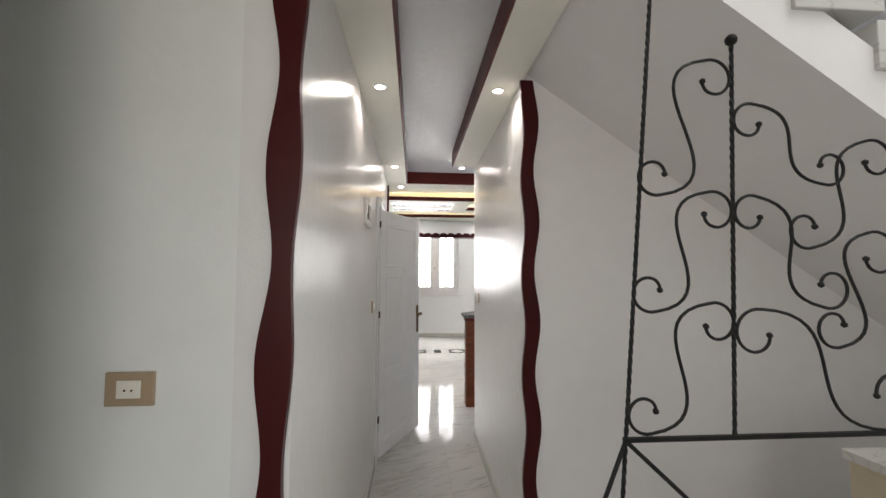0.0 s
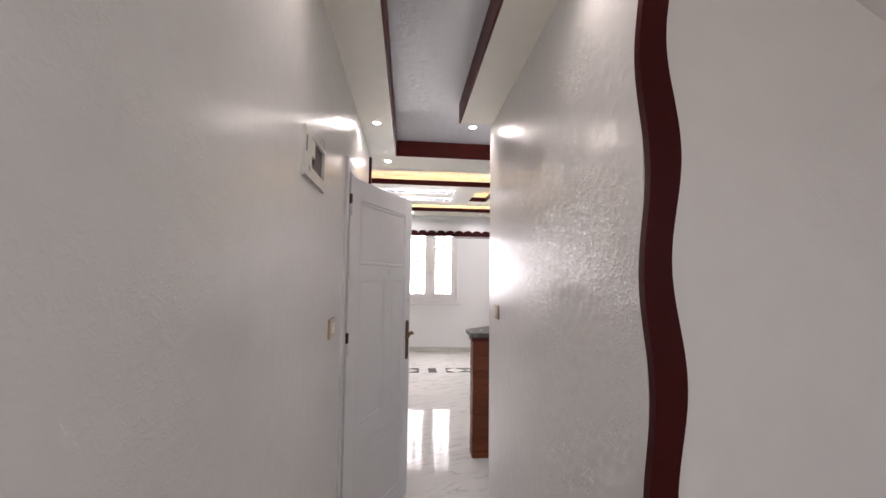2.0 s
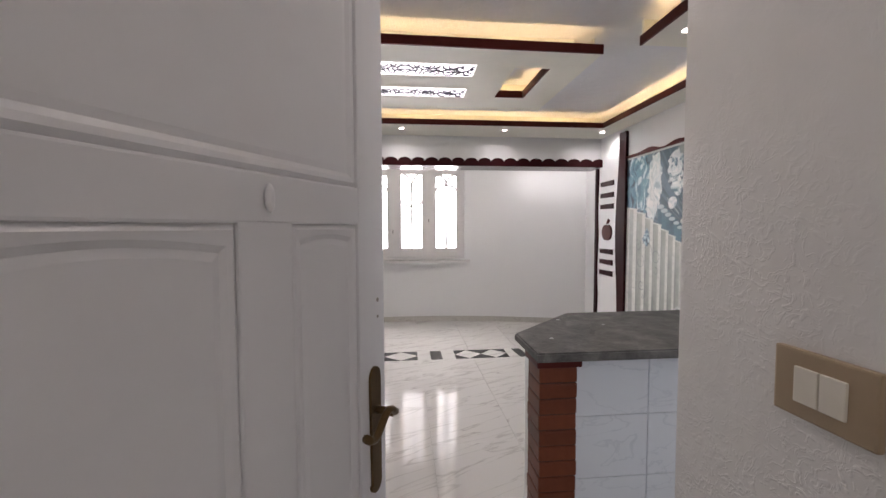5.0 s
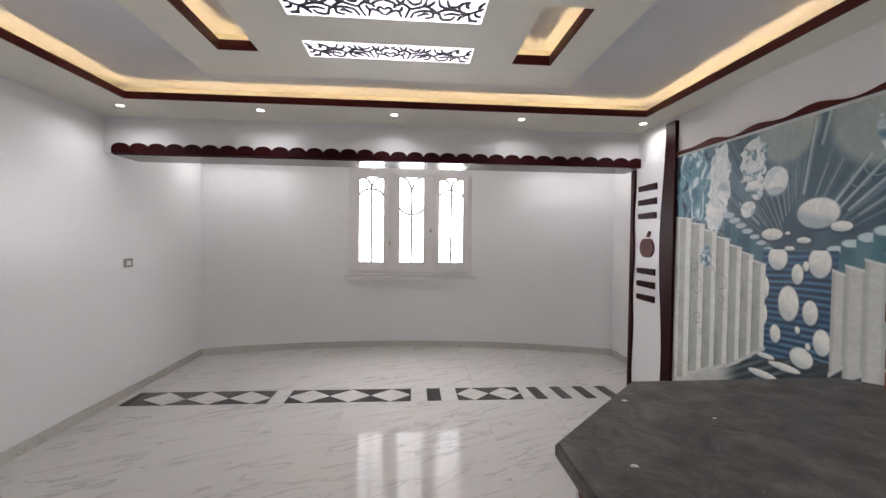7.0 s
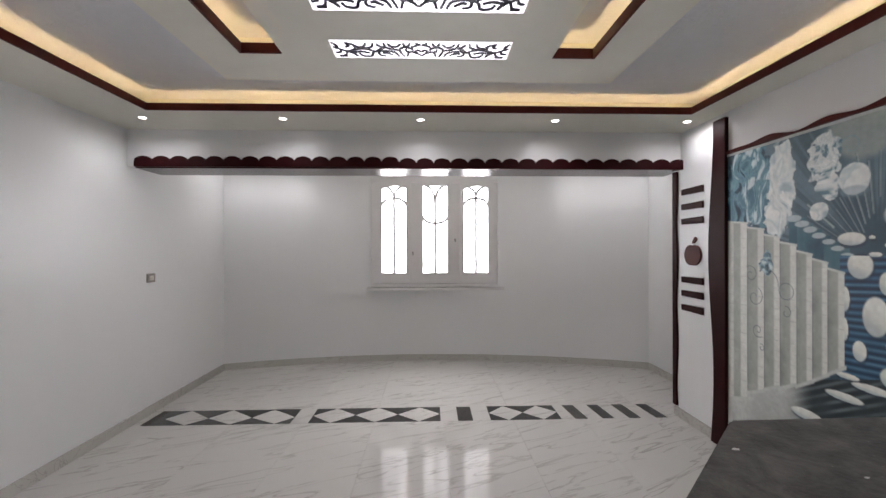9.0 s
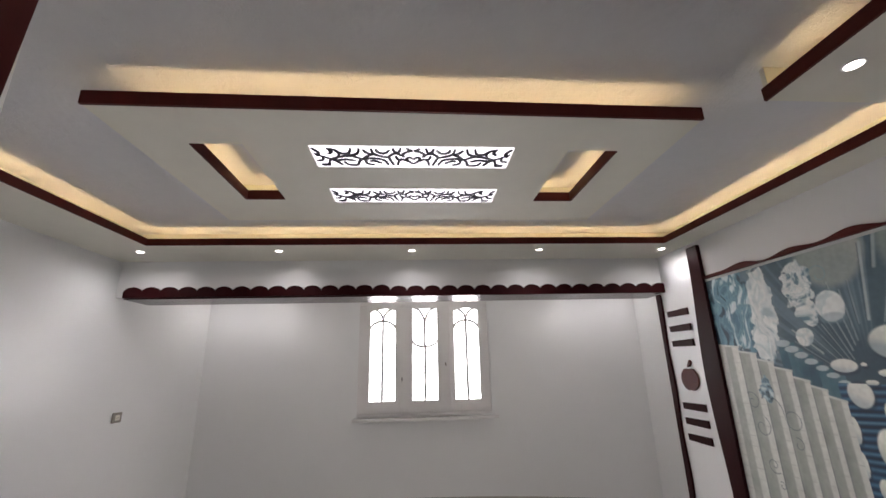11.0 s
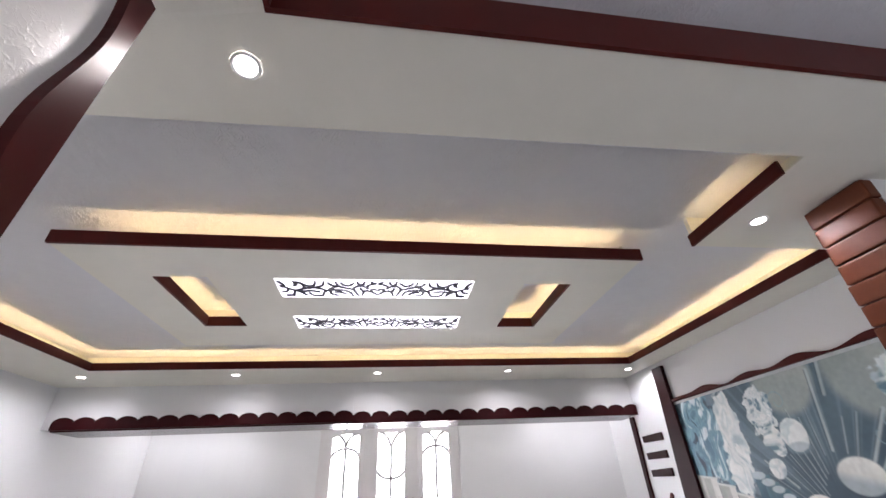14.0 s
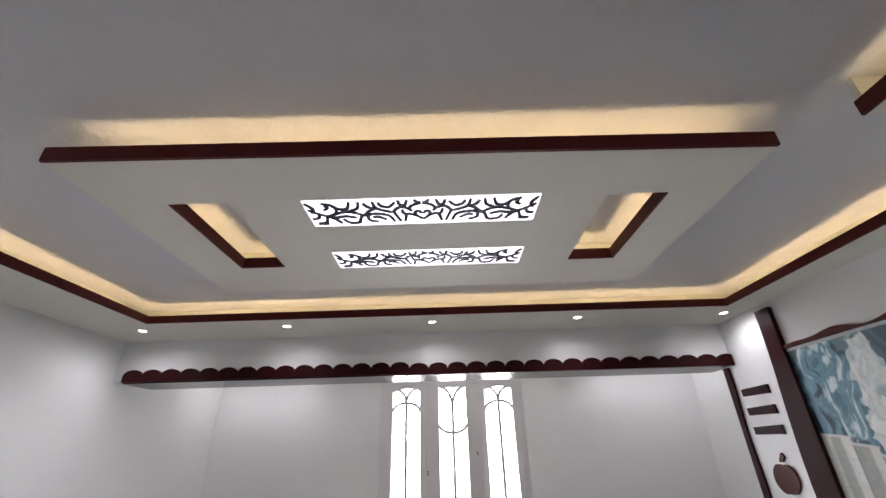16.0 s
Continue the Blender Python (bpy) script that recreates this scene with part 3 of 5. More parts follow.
# ---- lamps in the ceilings ----
def downlight(x, y, z, watts, tone=COOL, tilt=0.0):
    d = thing("downlight", "small round white recessed downlight, switched on", "downlight", "recessed downlights", (x, y, z))
    d.rotation_euler = (radians(tilt), 0, 0)
    bm = bmesh.new()
    prof = [(0.024, -0.001), (0.026, -0.004), (0.030, -0.005), (0.033, -0.002), (0.033, 0.0)]
    rings = [[bm.verts.new((r * math.cos(a * math.pi / 16), r * math.sin(a * math.pi / 16), h)) for a in range(32)] for r, h in prof]
    for p, q in zip(rings, rings[1:]):
        for j in range(32):
            bm.faces.new((p[j], p[(j + 1) % 32], q[(j + 1) % 32], q[j]))
    part("rim", bm, LAMPWHITE, d, "white enamel rim", smooth=True)
    bm = bmesh.new()
    cone(bm, (0, 0, -0.0015), 0.025, 0.025, 0.002, sides=32)
    part("lens", bm, BULB, d, "glowing frosted lens")
    lamp = bpy.data.lights.new("downlight_lamp", "SPOT")
    lamp.energy, lamp.spot_size, lamp.spot_blend, lamp.shadow_soft_size, lamp.color = watts, radians(168), 0.8, 0.03, tone
    ob = new("downlight_lamp", lamp)
    ob.matrix_world = pose(x, y, z - 0.02)


for i in range(5):
    downlight(-1.716 + 1.053 * i, 7.712, Z, HALL_SPOT)
downlight(1.846, 5.55, Z, HALL_SPOT)
for x, y in ((0.112, 2.54), (0.754, 2.535), (0.11, 4.22), (0.754, 4.22)):
    downlight(x, y, ZC, CORRIDOR_SPOT, NEUTRAL)
downlight(0.145, 5.065, 2.509, CORRIDOR_SPOT, NEUTRAL, -7)
for x in (-1.72, -1.2, 2.25, 2.8):
    downlight(x, arc(x) - 0.42, 2.58, ALCOVE_SPOT)


def spiral(cx, cy, r0, r1, a0, turns, n=18):
    """Points of a curl that winds in from r0 to r1."""
    return [(cx + (r0 + (r1 - r0) * i / n) * math.cos(a0 + turns * 2 * math.pi * i / n), cy + (r0 + (r1 - r0) * i / n) * math.sin(a0 + turns * 2 * math.pi * i / n)) for i in range(n + 1)]


def ribbon(bm, pts, w, z0, z1):
    """A flat band along 2D points, thick from z0 to z1, thinning to its ends."""
    out = []
    n = len(pts)
    for i, p in enumerate(pts):
        a, b = pts[max(i - 1, 0)], pts[min(i + 1, n - 1)]
        dx, dy = b[0] - a[0], b[1] - a[1]
        k = math.hypot(dx, dy) or 1
        h = w * (0.7 + 0.3 * math.sin(math.pi * i / (n - 1)))
        out.append((-dy / k * h / 2, dx / k * h / 2))
    rows = []
    for p, o in zip(pts, out):
        rows.append([bm.verts.new((p[0] + s * o[0], p[1] + s * o[1], z)) for s, z in ((-1, z0), (1, z0), (1, z1), (-1, z1))])
    for a, b in zip(rows, rows[1:]):
        for j in range(4):
            bm.faces.new((a[j], a[(j + 1) % 4], b[(j + 1) % 4], b[j]))
    bm.faces.new(rows[0])
    bm.faces.new(rows[-1][::-1])


def scroll_panel(x0, x1, y0, y1):
    """A lit acrylic ceiling panel behind a black cut scroll lattice, mirrored about its middle."""
    w, h = (x1 - x0) / 2, y1 - y0
    p = thing("lit_ceiling_panel", "lit white acrylic ceiling panel behind black scrollwork", "light panel", "lit scroll panels", ((x0 + x1) / 2, y0, Z))
    slab("diffuser", (-w, 0, -0.004), (w, h, 0.004), PANEL_GLOW, p, "glowing white acrylic sheet")
    vines = [((0, .14), (.06, .18), (.105, .30), (.09, .45)), ((0, .10), (.03, .10), (.06, 0)), ((.12, 0), (.145, .20), (.185, .17), (.20, 0)),
             ((0, .55), (.03, .45), (.06, .50), (.055, .62), (0, .80)), ((.09, .45), (.13, .32), (.19, .27), (.245, .42), (.235, .60), (.20, .88)), ((.13, .60), (.165, .52), (.175, .38)),
             ((.06, .65), (.10, .57), (.14, .60), (.165, .88)), ((.245, .47), (.31, .42), (.395, .29), (.42, .03)), ((.23, .08), (.285, .25), (.35, .20), (.37, .06)),
             ((.26, .88), (.30, .62), (.39, .52), (.48, .55), (.485, .78), (.41, .86)), ((.33, .78), (.40, .65), (.45, .67)), ((.395, .29), (.47, .40), (.525, .57)),
             ((.48, .58), (.525, .57), (.60, .44), (.68, .40), (.78, .48), (.85, .55), (.92, .45), (1, .28)), ((.54, .02), (.56, .25), (.63, .36), (.68, .40)), ((.62, .02), (.65, .25), (.72, .28), (.76, .16)),
             ((.78, .48), (.75, .30), (.78, .12), (.86, .04)), ((.86, .30), (.82, .22), (.84, .12)), ((1, .02), (.95, .25), (.98, .42)), ((.525, .57), (.56, .66), (.59, .87), (.68, .86), (.72, .70)),
             ((.60, .66), (.69, .58), (.78, .62), (.85, .55)), ((.75, .88), (.79, .70), (.85, .57)), ((.86, .58), (.89, .82), (.97, .86)), ((.87, .88), (.97, .88)), ((.92, .45), (.94, .62), (1, .66)), ((.42, .30), (.47, .22), (.50, .08))]
    bm = bmesh.new()
    for sg in (-1, 1):
        for n, st in enumerate(vines):
            pts = [(0.002 + u * (w - 0.01), 0.006 + v * (h - 0.012)) for u, v in st]
            full = [pts[0]] + pts + [pts[-1]]
            run = []
            for a, b, c, d in zip(full, full[1:], full[2:], full[3:]):
                for j in range(6):
                    t = j / 6
                    run.append(tuple(0.5 * (2 * b[q] + (c[q] - a[q]) * t + (2 * a[q] - 5 * b[q] + 4 * c[q] - d[q]) * t * t + (3 * b[q] - a[q] - 3 * c[q] + d[q]) * t ** 3) for q in (0, 1)))
            run.append(pts[-1])
            ribbon(bm, [(sg * u, v) for u, v in run], 0.0145, -0.0085 - n * 0.00003, -0.0045)
    part("lattice", bm, LATTICE, p, "black cut scroll lattice")


for q in LIT:
    scroll_panel(*q)


# ---- wavy boards ----
def wavy_board(name, z0, z1, base, width, amp, period, phase, axis, a, b, straight=True, label="", n=90):
    """An upright board between z0 and z1 with one or both long edges cut in waves. Its width runs from base by width along the other axis."""
    right, left = [], []
    for i in range(n + 1):
        z = z0 + (z1 - z0) * i / n
        s = math.sin(2 * math.pi * z / period + phase)
        left.append((base if straight else base + amp * 0.6 * math.sin(2 * math.pi * z / (period * 0.8) + 1.3), z))
        right.append((base + width + math.copysign(amp, width) * s, z))
    bm = bmesh.new()
    prism(bm, left + right[::-1], axis, a, b)
    return tagged(part(name, bm, WINE if "mural" not in name else DARKWOOD), label, "wavy trim", "wavy wall trims", "structure")


def cut_board(name, z1, inner, outer, a, b, label, axis="y", n=90):
    """An upright board whose two long edges follow inner(z) and outer(z)."""
    zs = [z1 * i / n for i in range(n + 1)]
    bm = bmesh.new()
    prism(bm, [(inner(z), z) for z in zs] + [(outer(z), z) for z in reversed(zs)], axis, a, b)
    return tagged(part(name, bm, WINE), label, "wavy trim", "wavy wall trims", "structure")


def wave(z, top, period):
    return math.cos(2 * math.pi * (z - top) / period)


CORNER = "dark red lacquered board with a wavy edge on the corridor corner"
cut_board("trim_corridor_mouth_left", 2.72, lambda z: min(0.020, 0.015 + 0.024 * (z - 2.0)) + 0.006 * wave(z, 1.80, 0.49), lambda z: -0.055 - 0.030 * (1.8 - z) * (z < 1.8) - 0.0135 * wave(z, 1.80, 0.49), Y0 - 0.022, Y0, CORNER)
cut_board("trim_corridor_mouth_right", 2.52, lambda z: 0.852 + 0.010 * wave(z, 1.755, 0.50), lambda z: 0.921 + 0.0145 * wave(z, 1.79, 0.51), YR - 0.026, YR - 0.0035, CORNER)
wavy_board("trim_lobby", 1.75, 2.88, -0.80, 0.062, 0.012, 0.5, 0.5, "y", Y0 - 0.022, Y0, label="dark red wavy board on the lobby wall")
# the board at the far end of the corridor's left wall lies on the corridor side
def end_edge(z):
    return max(4.88, 4.93 + 0.05 * (z - 2.3))


cut_board("trim_corridor_end_left", Z - 0.004, end_edge, lambda z: end_edge(z) - 0.048 + 0.012 * wave(z, 2.32, 0.44), 0.0, 0.02, "dark red lacquered board with a wavy edge at the corridor's end", "x")
wavy_board("trim_mural_post", 0.0, 2.45, 7.470, 0.150, 0.028, 1.9, -3.224, "x", XM - 0.03, XM, straight=True, label="wide wine-dark wooden post with wavy edges beside the mural")
wavy_board("trim_mural_corner", 0.1, 2.16, 8.132, -0.055, 0.008, 0.7, 2.0, "x", XM - 0.018, XM, label="thin wine-dark wavy strip on the alcove corner")
# crest above the mural
bm = bmesh.new()
low = [(7.47 - 2.175 * i / 80, 2.174) for i in range(81)]
high = [(p[0], 2.199 + 0.013 * math.cos((6.72 - p[0]) * 2 * math.pi / 0.37) * min(1, (7.5 - p[0]) * 2) + 0.006 * math.sin(p[0] * 9)) for p in low]
prism(bm, low + high[::-1], "x", XM - 0.022, XM)
tagged(part("trim_mural_crest", bm, WOOD), "dark red wavy crest board above the mural", "wavy trim", "wavy wall trims", "structure")

# scalloped board on the beam, in two lengths, with its lacquered underside
valance = thing("scalloped_valance", "wine-dark scalloped wooden valance along the beam", "valance", at=(0, YB, 0))


def scallops(x0, x1, z0, step, y):
    n = max(1, round((x1 - x0) / step))
    step = (x1 - x0) / n
    top = []
    for i in range(n):
        for j in range(9):
            a = math.pi * (1 - j / 8)
            top.append((x0 + (i + 0.5) * step + math.cos(a) * step / 2, z0 + 0.046 + math.sin(a) * 0.043))
    bm = bmesh.new()
    prism(bm, [(x0, z0)] + top + [(x1, z0)], "y", y, y + 0.022)
    return bm


part("board", scallops(XL + 0.07, 0.20, 2.178, 0.148, -0.026), DARKWOOD, valance)
part("board", scallops(0.20, XM + 0.03, 2.166, 0.148, -0.03), DARKWOOD, valance)
slab("underside", (XL + 0.07, -0.004, 2.168), (0.2, 0.325, 2.182), LACQUER, valance, "glossy lacquered underside")
slab("underside", (0.2, -0.008, 2.168), (XM + 0.03, 0.325, 2.182), LACQUER, valance, "glossy lacquered underside")

# slats and a fruit-shaped plaque between the post and the corner strip
for zc in (1.965, 1.838, 1.714, 1.217, 1.100, 0.978):
    bm = bmesh.new()
    prism(bm, [(7.735, zc - 0.026), (8.005, zc - 0.022), (8.01, zc + 0.026), (7.737, zc + 0.03)], "x", XM - 0.016, XM - 0.001)
    tagged(part("wall_slat", bm, DARKWOOD), "short wine-dark wooden slat fixed flat on the white wall", "wall slat", "slats beside the mural")
plaque = thing("fruit_plaque", "flat brown fruit-shaped wooden plaque on the white wall", "wall plaque", at=(XM - 0.001, 7.862, 1.43))
bm = bmesh.new()
pts = []
for i in range(48):
    a = 2 * math.pi * i / 48
    r = 0.092 - 0.014 * math.exp(-((a - math.pi / 2) / 0.3) ** 2) - 0.008 * math.exp(-((a - 3 * math.pi / 2) / 0.25) ** 2)
    pts.append((r * 1.12 * math.cos(a), r * math.sin(a)))
prism(bm, pts, "x", -0.016, 0)
part("body", bm, WOOD, plaque)
bm = bmesh.new()
prism(bm, [(-0.05 + 0.0, 0.13), (-0.03, 0.15), (0.0, 0.11), (0.004, 0.095), (-0.02, 0.098)], "x", -0.016, 0)
part("leaf", bm, WOOD, plaque)


# ---- the mural: a flat printed picture ----
MY0, MY1, MZ0, MZ1 = 5.52, 7.47, 0.1, 2.172
mural = thing("wall_mural", "blue and white printed mural of columns, pebbles and flowers", "mural", at=(XM, 0, 0))
slab("backing", (-0.006, MY0, MZ0), (-0.001, MY1, MZ1), M_BORDER, mural, "pale wallpaper backing")
NMY, NMZ = 420, 446
gy, gz = np.meshgrid(np.linspace(MY0, MY1, NMY), np.linspace(MZ0, MZ1, NMZ))
ink = np.zeros((NMZ, NMY, 3))
dice = np.random.default_rng(11)


def ease(x):
    x = np.clip(x, 0.0, 1.0)
    return x * x * (3 - 2 * x)


def cloud(fy, fz, a=None, b=None):
    """Smooth random values, fy and fz cells to the metre."""
    u, v = ((gy if a is None else a) - MY0 + 0.5) * fy, ((gz if b is None else b) - MZ0 + 0.5) * fz
    table = dice.random((64, 64))
    i, j = np.floor(u).astype(int), np.floor(v).astype(int)
    s, t = ease(u - i), ease(v - j)
    return (table[i % 64, j % 64] * (1 - s) + table[(i + 1) % 64, j % 64] * s) * (1 - t) + (table[i % 64, (j + 1) % 64] * (1 - s) + table[(i + 1) % 64, (j + 1) % 64] * s) * t


def clouds(fy, fz, a=None, b=None):
    return 0.55 * cloud(fy, fz, a, b) + 0.3 * cloud(fy * 2.1, fz * 2.1, a, b) + 0.15 * cloud(fy * 4.3, fz * 4.3, a, b)


def lay(mask, colour):
    """Prints a colour, or a field of colours, through a mask."""
    m = np.clip(mask, 0, 1)[..., None]
    ink[:] = ink * (1 - m) + np.asarray(colour) * m


def tones(v, cols):
    """A run of colours over values from 0 to 1."""
    at = np.linspace(0, 1, len(cols))
    return np.stack([np.interp(v, at, [c[k] for c in cols]) for k in range(3)], axis=-1)


def disc(cy, cz, ry, rz, edge=0.12, rag=0.0, grain=30):
    r = np.hypot((gy - cy) / ry, (gz - cz) / rz)
    if rag:
        r = r + rag * (clouds(grain, grain) - 0.5) * 2
    return ease((1 + edge / 2 - r) / edge)


def stroke(pts, w):
    """A soft line along points."""
    d = np.full(gy.shape, 9.0)
    for (ay, az), (by, bz) in zip(pts, pts[1:]):
        l = (by - ay) ** 2 + (bz - az) ** 2 + 1e-9
        t = np.clip(((gy - ay) * (by - ay) + (gz - az) * (bz - az)) / l, 0, 1)
        d = np.minimum(d, np.hypot(gy - ay - t * (by - ay), gz - az - t * (bz - az)))
    return ease(1.25 - d / w)


DEEP_INK, TEAL_INK, SOFT_INK, PALE_INK = (0.022, 0.070, 0.120), (0.065, 0.165, 0.215), (0.30, 0.41, 0.45), (0.66, 0.68, 0.66)
# misty grey-blue sky
ink[:] = tones(clouds(3, 2) * 0.75 + 0.2 * cloud(14, 3), [(0.035, 0.075, 0.105), (0.08, 0.14, 0.18), (0.18, 0.26, 0.295)])
lay(ease((gz - 1.95) / 0.35) * 0.35, (0.26, 0.33, 0.35))
# faint streaks that fan out behind everything
fan = np.arctan2(gy - 6.47, gz - 1.40)
streak = np.interp(fan, np.linspace(-1.8, 1.8, 110), np.random.default_rng(5).random(110))
lay(ease((streak - 0.5) / 0.35) * 0.5 * ease((np.hypot(gy - 6.47, gz - 1.40) - 0.15) / 0.3), (0.25, 0.33, 0.37))
# domes
for cy, cz, ry, rz in ((6.53, 2.14, 0.19, 0.20), (6.03, 2.10, 0.25, 0.26), (5.66, 1.85, 0.2, 0.25)):
    shade = 0.55 + 0.35 * clouds(5, 5) + 0.5 * (gy - cy) / ry * -0.3 + 0.18 * (gz - cz) / rz
    lay(disc(cy, cz, ry, rz, 0.30) * 0.92, tones(shade, [(0.16, 0.21, 0.23), (0.34, 0.385, 0.375), (0.50, 0.52, 0.49)]))
# light shafts fanning out from the stream's head
for a, r0, r1, w, k in ((-9, 0.36, 0.74, 0.010, 0.95), (-1, 0.34, 0.56, 0.006, 0.5), (-14, 0.62, 0.90, 0.012, 0.75), (-20, 0.36, 0.52, 0.006, 0.5), (-27, 0.36, 0.56, 0.007, 0.55), (-37, 0.34, 0.62, 0.011, 0.95),
                        (-43, 0.34, 0.66, 0.010, 0.85), (-49, 0.38, 0.70, 0.010, 0.8), (-56, 0.40, 0.62, 0.008, 0.6), (5, 0.26, 0.52, 0.006, 0.5), (10, 0.24, 0.58, 0.005, 0.5), (16, 0.22, 0.52, 0.006, 0.55),
                        (22, 0.18, 0.42, 0.005, 0.5), (28, 0.18, 0.40, 0.005, 0.5), (35, 0.18, 0.36, 0.004, 0.45), (42, 0.2, 0.38, 0.004, 0.45), (48, 0.3, 0.50, 0.009, 0.7), (54, 0.22, 0.46, 0.005, 0.4)):
    sy, sz = math.sin(radians(a)), math.cos(radians(a))
    p, q = (6.47 + sy * r0, 1.40 + sz * r0), (6.47 + sy * r1, 1.40 + sz * r1)
    lay(stroke([p, q], w) * k * (0.75 + 0.4 * cloud(9, 9)), (0.47, 0.53, 0.54))
    lay(stroke([(p[0] + w, p[1]), (q[0] + w, q[1])], w * 0.35) * 0.5, (0.04, 0.08, 0.11))


def flower(cy, cz, ry, rz, cols, fy, fz, rag=0.28, edge=0.10, swirl=0.05):
    """Brushed petals: folded, stretched tones inside a torn outline."""
    a, b = gy + swirl * (cloud(9, 9) - 0.5) * 2, gz + swirl * (cloud(9, 9) - 0.5) * 2
    v = clouds(fy, fz, a, b)
    v = np.clip((v - 0.5) * 2.6 + 0.5, 0, 1)
    lay(disc(cy, cz, ry, rz, edge, rag, 22), tones(v, cols))


BLUES = [(0.025, 0.075, 0.11), (0.10, 0.22, 0.28), (0.22, 0.37, 0.43), (0.13, 0.27, 0.34), (0.42, 0.54, 0.57), (0.60, 0.67, 0.68)]
WHITES = [(0.16, 0.26, 0.31), (0.42, 0.50, 0.52), (0.62, 0.66, 0.66), (0.70, 0.72, 0.71), (0.56, 0.62, 0.62), (0.72, 0.74, 0.73)]
flower(7.27, 1.94, 0.21, 0.27, BLUES, 26, 8)
flower(7.40, 1.72, 0.10, 0.16, BLUES[:4], 22, 8, 0.35)
flower(7.17, 1.78, 0.12, 0.16, BLUES[1:], 30, 8, 0.3)
flower(7.02, 1.90, 0.10, 0.26, WHITES[1:], 12, 7, 0.3)
flower(7.05, 1.70, 0.09, 0.14, WHITES, 18, 9, 0.35)
flower(6.745, 1.98, 0.095, 0.145, WHITES, 28, 24, 0.3, swirl=0.03)
flower(6.72, 1.83, 0.07, 0.08, WHITES[:4], 30, 26, 0.35)
flower(6.585, 1.845, 0.078, 0.085, WHITES[2:], 9, 9, 0.06, 0.12)
flower(6.775, 1.695, 0.055, 0.05, WHITES[1:], 10, 10, 0.15)
flower(5.93, 2.0, 0.13, 0.13, WHITES[:4], 20, 14, 0.35)
flower(5.80, 1.78, 0.15, 0.18, BLUES, 20, 12, 0.3)
lay(disc(6.585, 1.78, 0.07, 0.03, 0.5) * 0.5, (0.25, 0.34, 0.38))
for cy, cz, ra, rb, a, tn in ((6.60, 2.02, 0.055, 0.02, 0.6, 0.9), (6.08, 1.86, 0.11, 0.03, 1.7, 0.8), (6.15, 1.80, 0.06, 0.02, 3.4, 0.6)):
    lay(stroke(spiral(cy, cz, ra, rb, a, tn, 18), 0.0035) * 0.8, SOFT_INK)
# flights of pale-topped blocks down to the stream
for i in range(7):
    cy, cz, w = 6.93 - 0.052 * i, 1.665 - 0.036 * i, 0.046 - 0.002 * i
    lay((abs(gy - cy + 0.02) < w * 1.2) * (gz < cz) * (gz > 1.28), tones(clouds(10, 6), [DEEP_INK, TEAL_INK, (0.16, 0.27, 0.31)]))
    lay(disc(cy, cz, w, 0.020 - 0.0012 * i, 0.3, 0.15), (0.46, 0.54, 0.56))
for i in range(8):
    cy, cz = 6.235 - 0.07 * i, 1.455 + 0.030 * i
    lay((abs(gy - cy) < 0.05) * (gz < cz) * (gz > 1.30), tones(clouds(10, 6), [(0.05, 0.13, 0.16), (0.09, 0.21, 0.25), (0.17, 0.29, 0.32)]))
    lay(disc(cy, cz, 0.048, 0.018 + 0.002 * i, 0.3, 0.12), (0.48, 0.57, 0.58))
# the stream, rippled, and the dark striped floor before it
ripple = np.sin(2 * math.pi * (gz + 0.05 * (gy - 6.44) + 0.012 * (cloud(5, 5) - 0.5)) / 0.036)
water = tones(np.clip(0.45 + 0.42 * ripple * (0.4 + cloud(4, 12)) + 0.25 * (cloud(6, 3) - 0.5), 0, 1), [(0.015, 0.05, 0.10), (0.03, 0.105, 0.19), (0.085, 0.20, 0.30), (0.20, 0.33, 0.42)])
lay((gy < 6.66) * (gy > 6.22) * (gz < 1.45) * (gz > 0.6), water)
bands = np.sin(2 * math.pi * ((gy - 6.4) * 0.55 + (gz - 0.9)) / 0.05)
lay((gz < 0.90 - 0.32 * (gy - 6.3)) * (gz < 0.88), tones(0.5 + 0.5 * bands * cloud(8, 8), [(0.02, 0.03, 0.04), (0.055, 0.075, 0.085), (0.22, 0.27, 0.28)]))
lay(ease((0.62 - gz - 0.3 * (gy - 7.25)) / 0.05) * ease((gy - 6.80) / 0.22), tones(clouds(6, 6), [(0.42, 0.44, 0.43), (0.62, 0.63, 0.61)]))
# pebbles, soft below
stones = [(6.335, 1.642, 0.112, 0.080), (6.557, 1.40, 0.062, 0.070), (6.315, 1.385, 0.060, 0.080), (6.435, 1.315, 0.034, 0.056), (6.388, 1.362, 0.017, 0.026), (6.484, 1.148, 0.062, 0.098), (6.358, 1.117, 0.042, 0.066),
          (6.560, 0.962, 0.034, 0.052), (6.293, 0.975, 0.045, 0.068), (6.40, 0.865, 0.066, 0.055), (6.425, 1.012, 0.015, 0.020), (6.365, 0.935, 0.014, 0.019), (6.632, 1.22, 0.024, 0.065), (6.634, 1.06, 0.018, 0.06)]
flats = [(6.60, 1.535, 0.070, 0.034), (6.405, 1.50, 0.040, 0.017), (6.215, 1.57, 0.052, 0.026), (6.485, 1.455, 0.030, 0.013), (6.50, 1.54, 0.016, 0.009), (6.62, 0.815, 0.06, 0.016), (6.50, 0.785, 0.10, 0.020),
         (6.64, 0.70, 0.10, 0.022), (6.34, 0.74, 0.07, 0.014), (6.40, 0.55, 0.15, 0.04), (6.85, 0.52, 0.1, 0.03), (6.15, 0.55, 0.12, 0.04)]
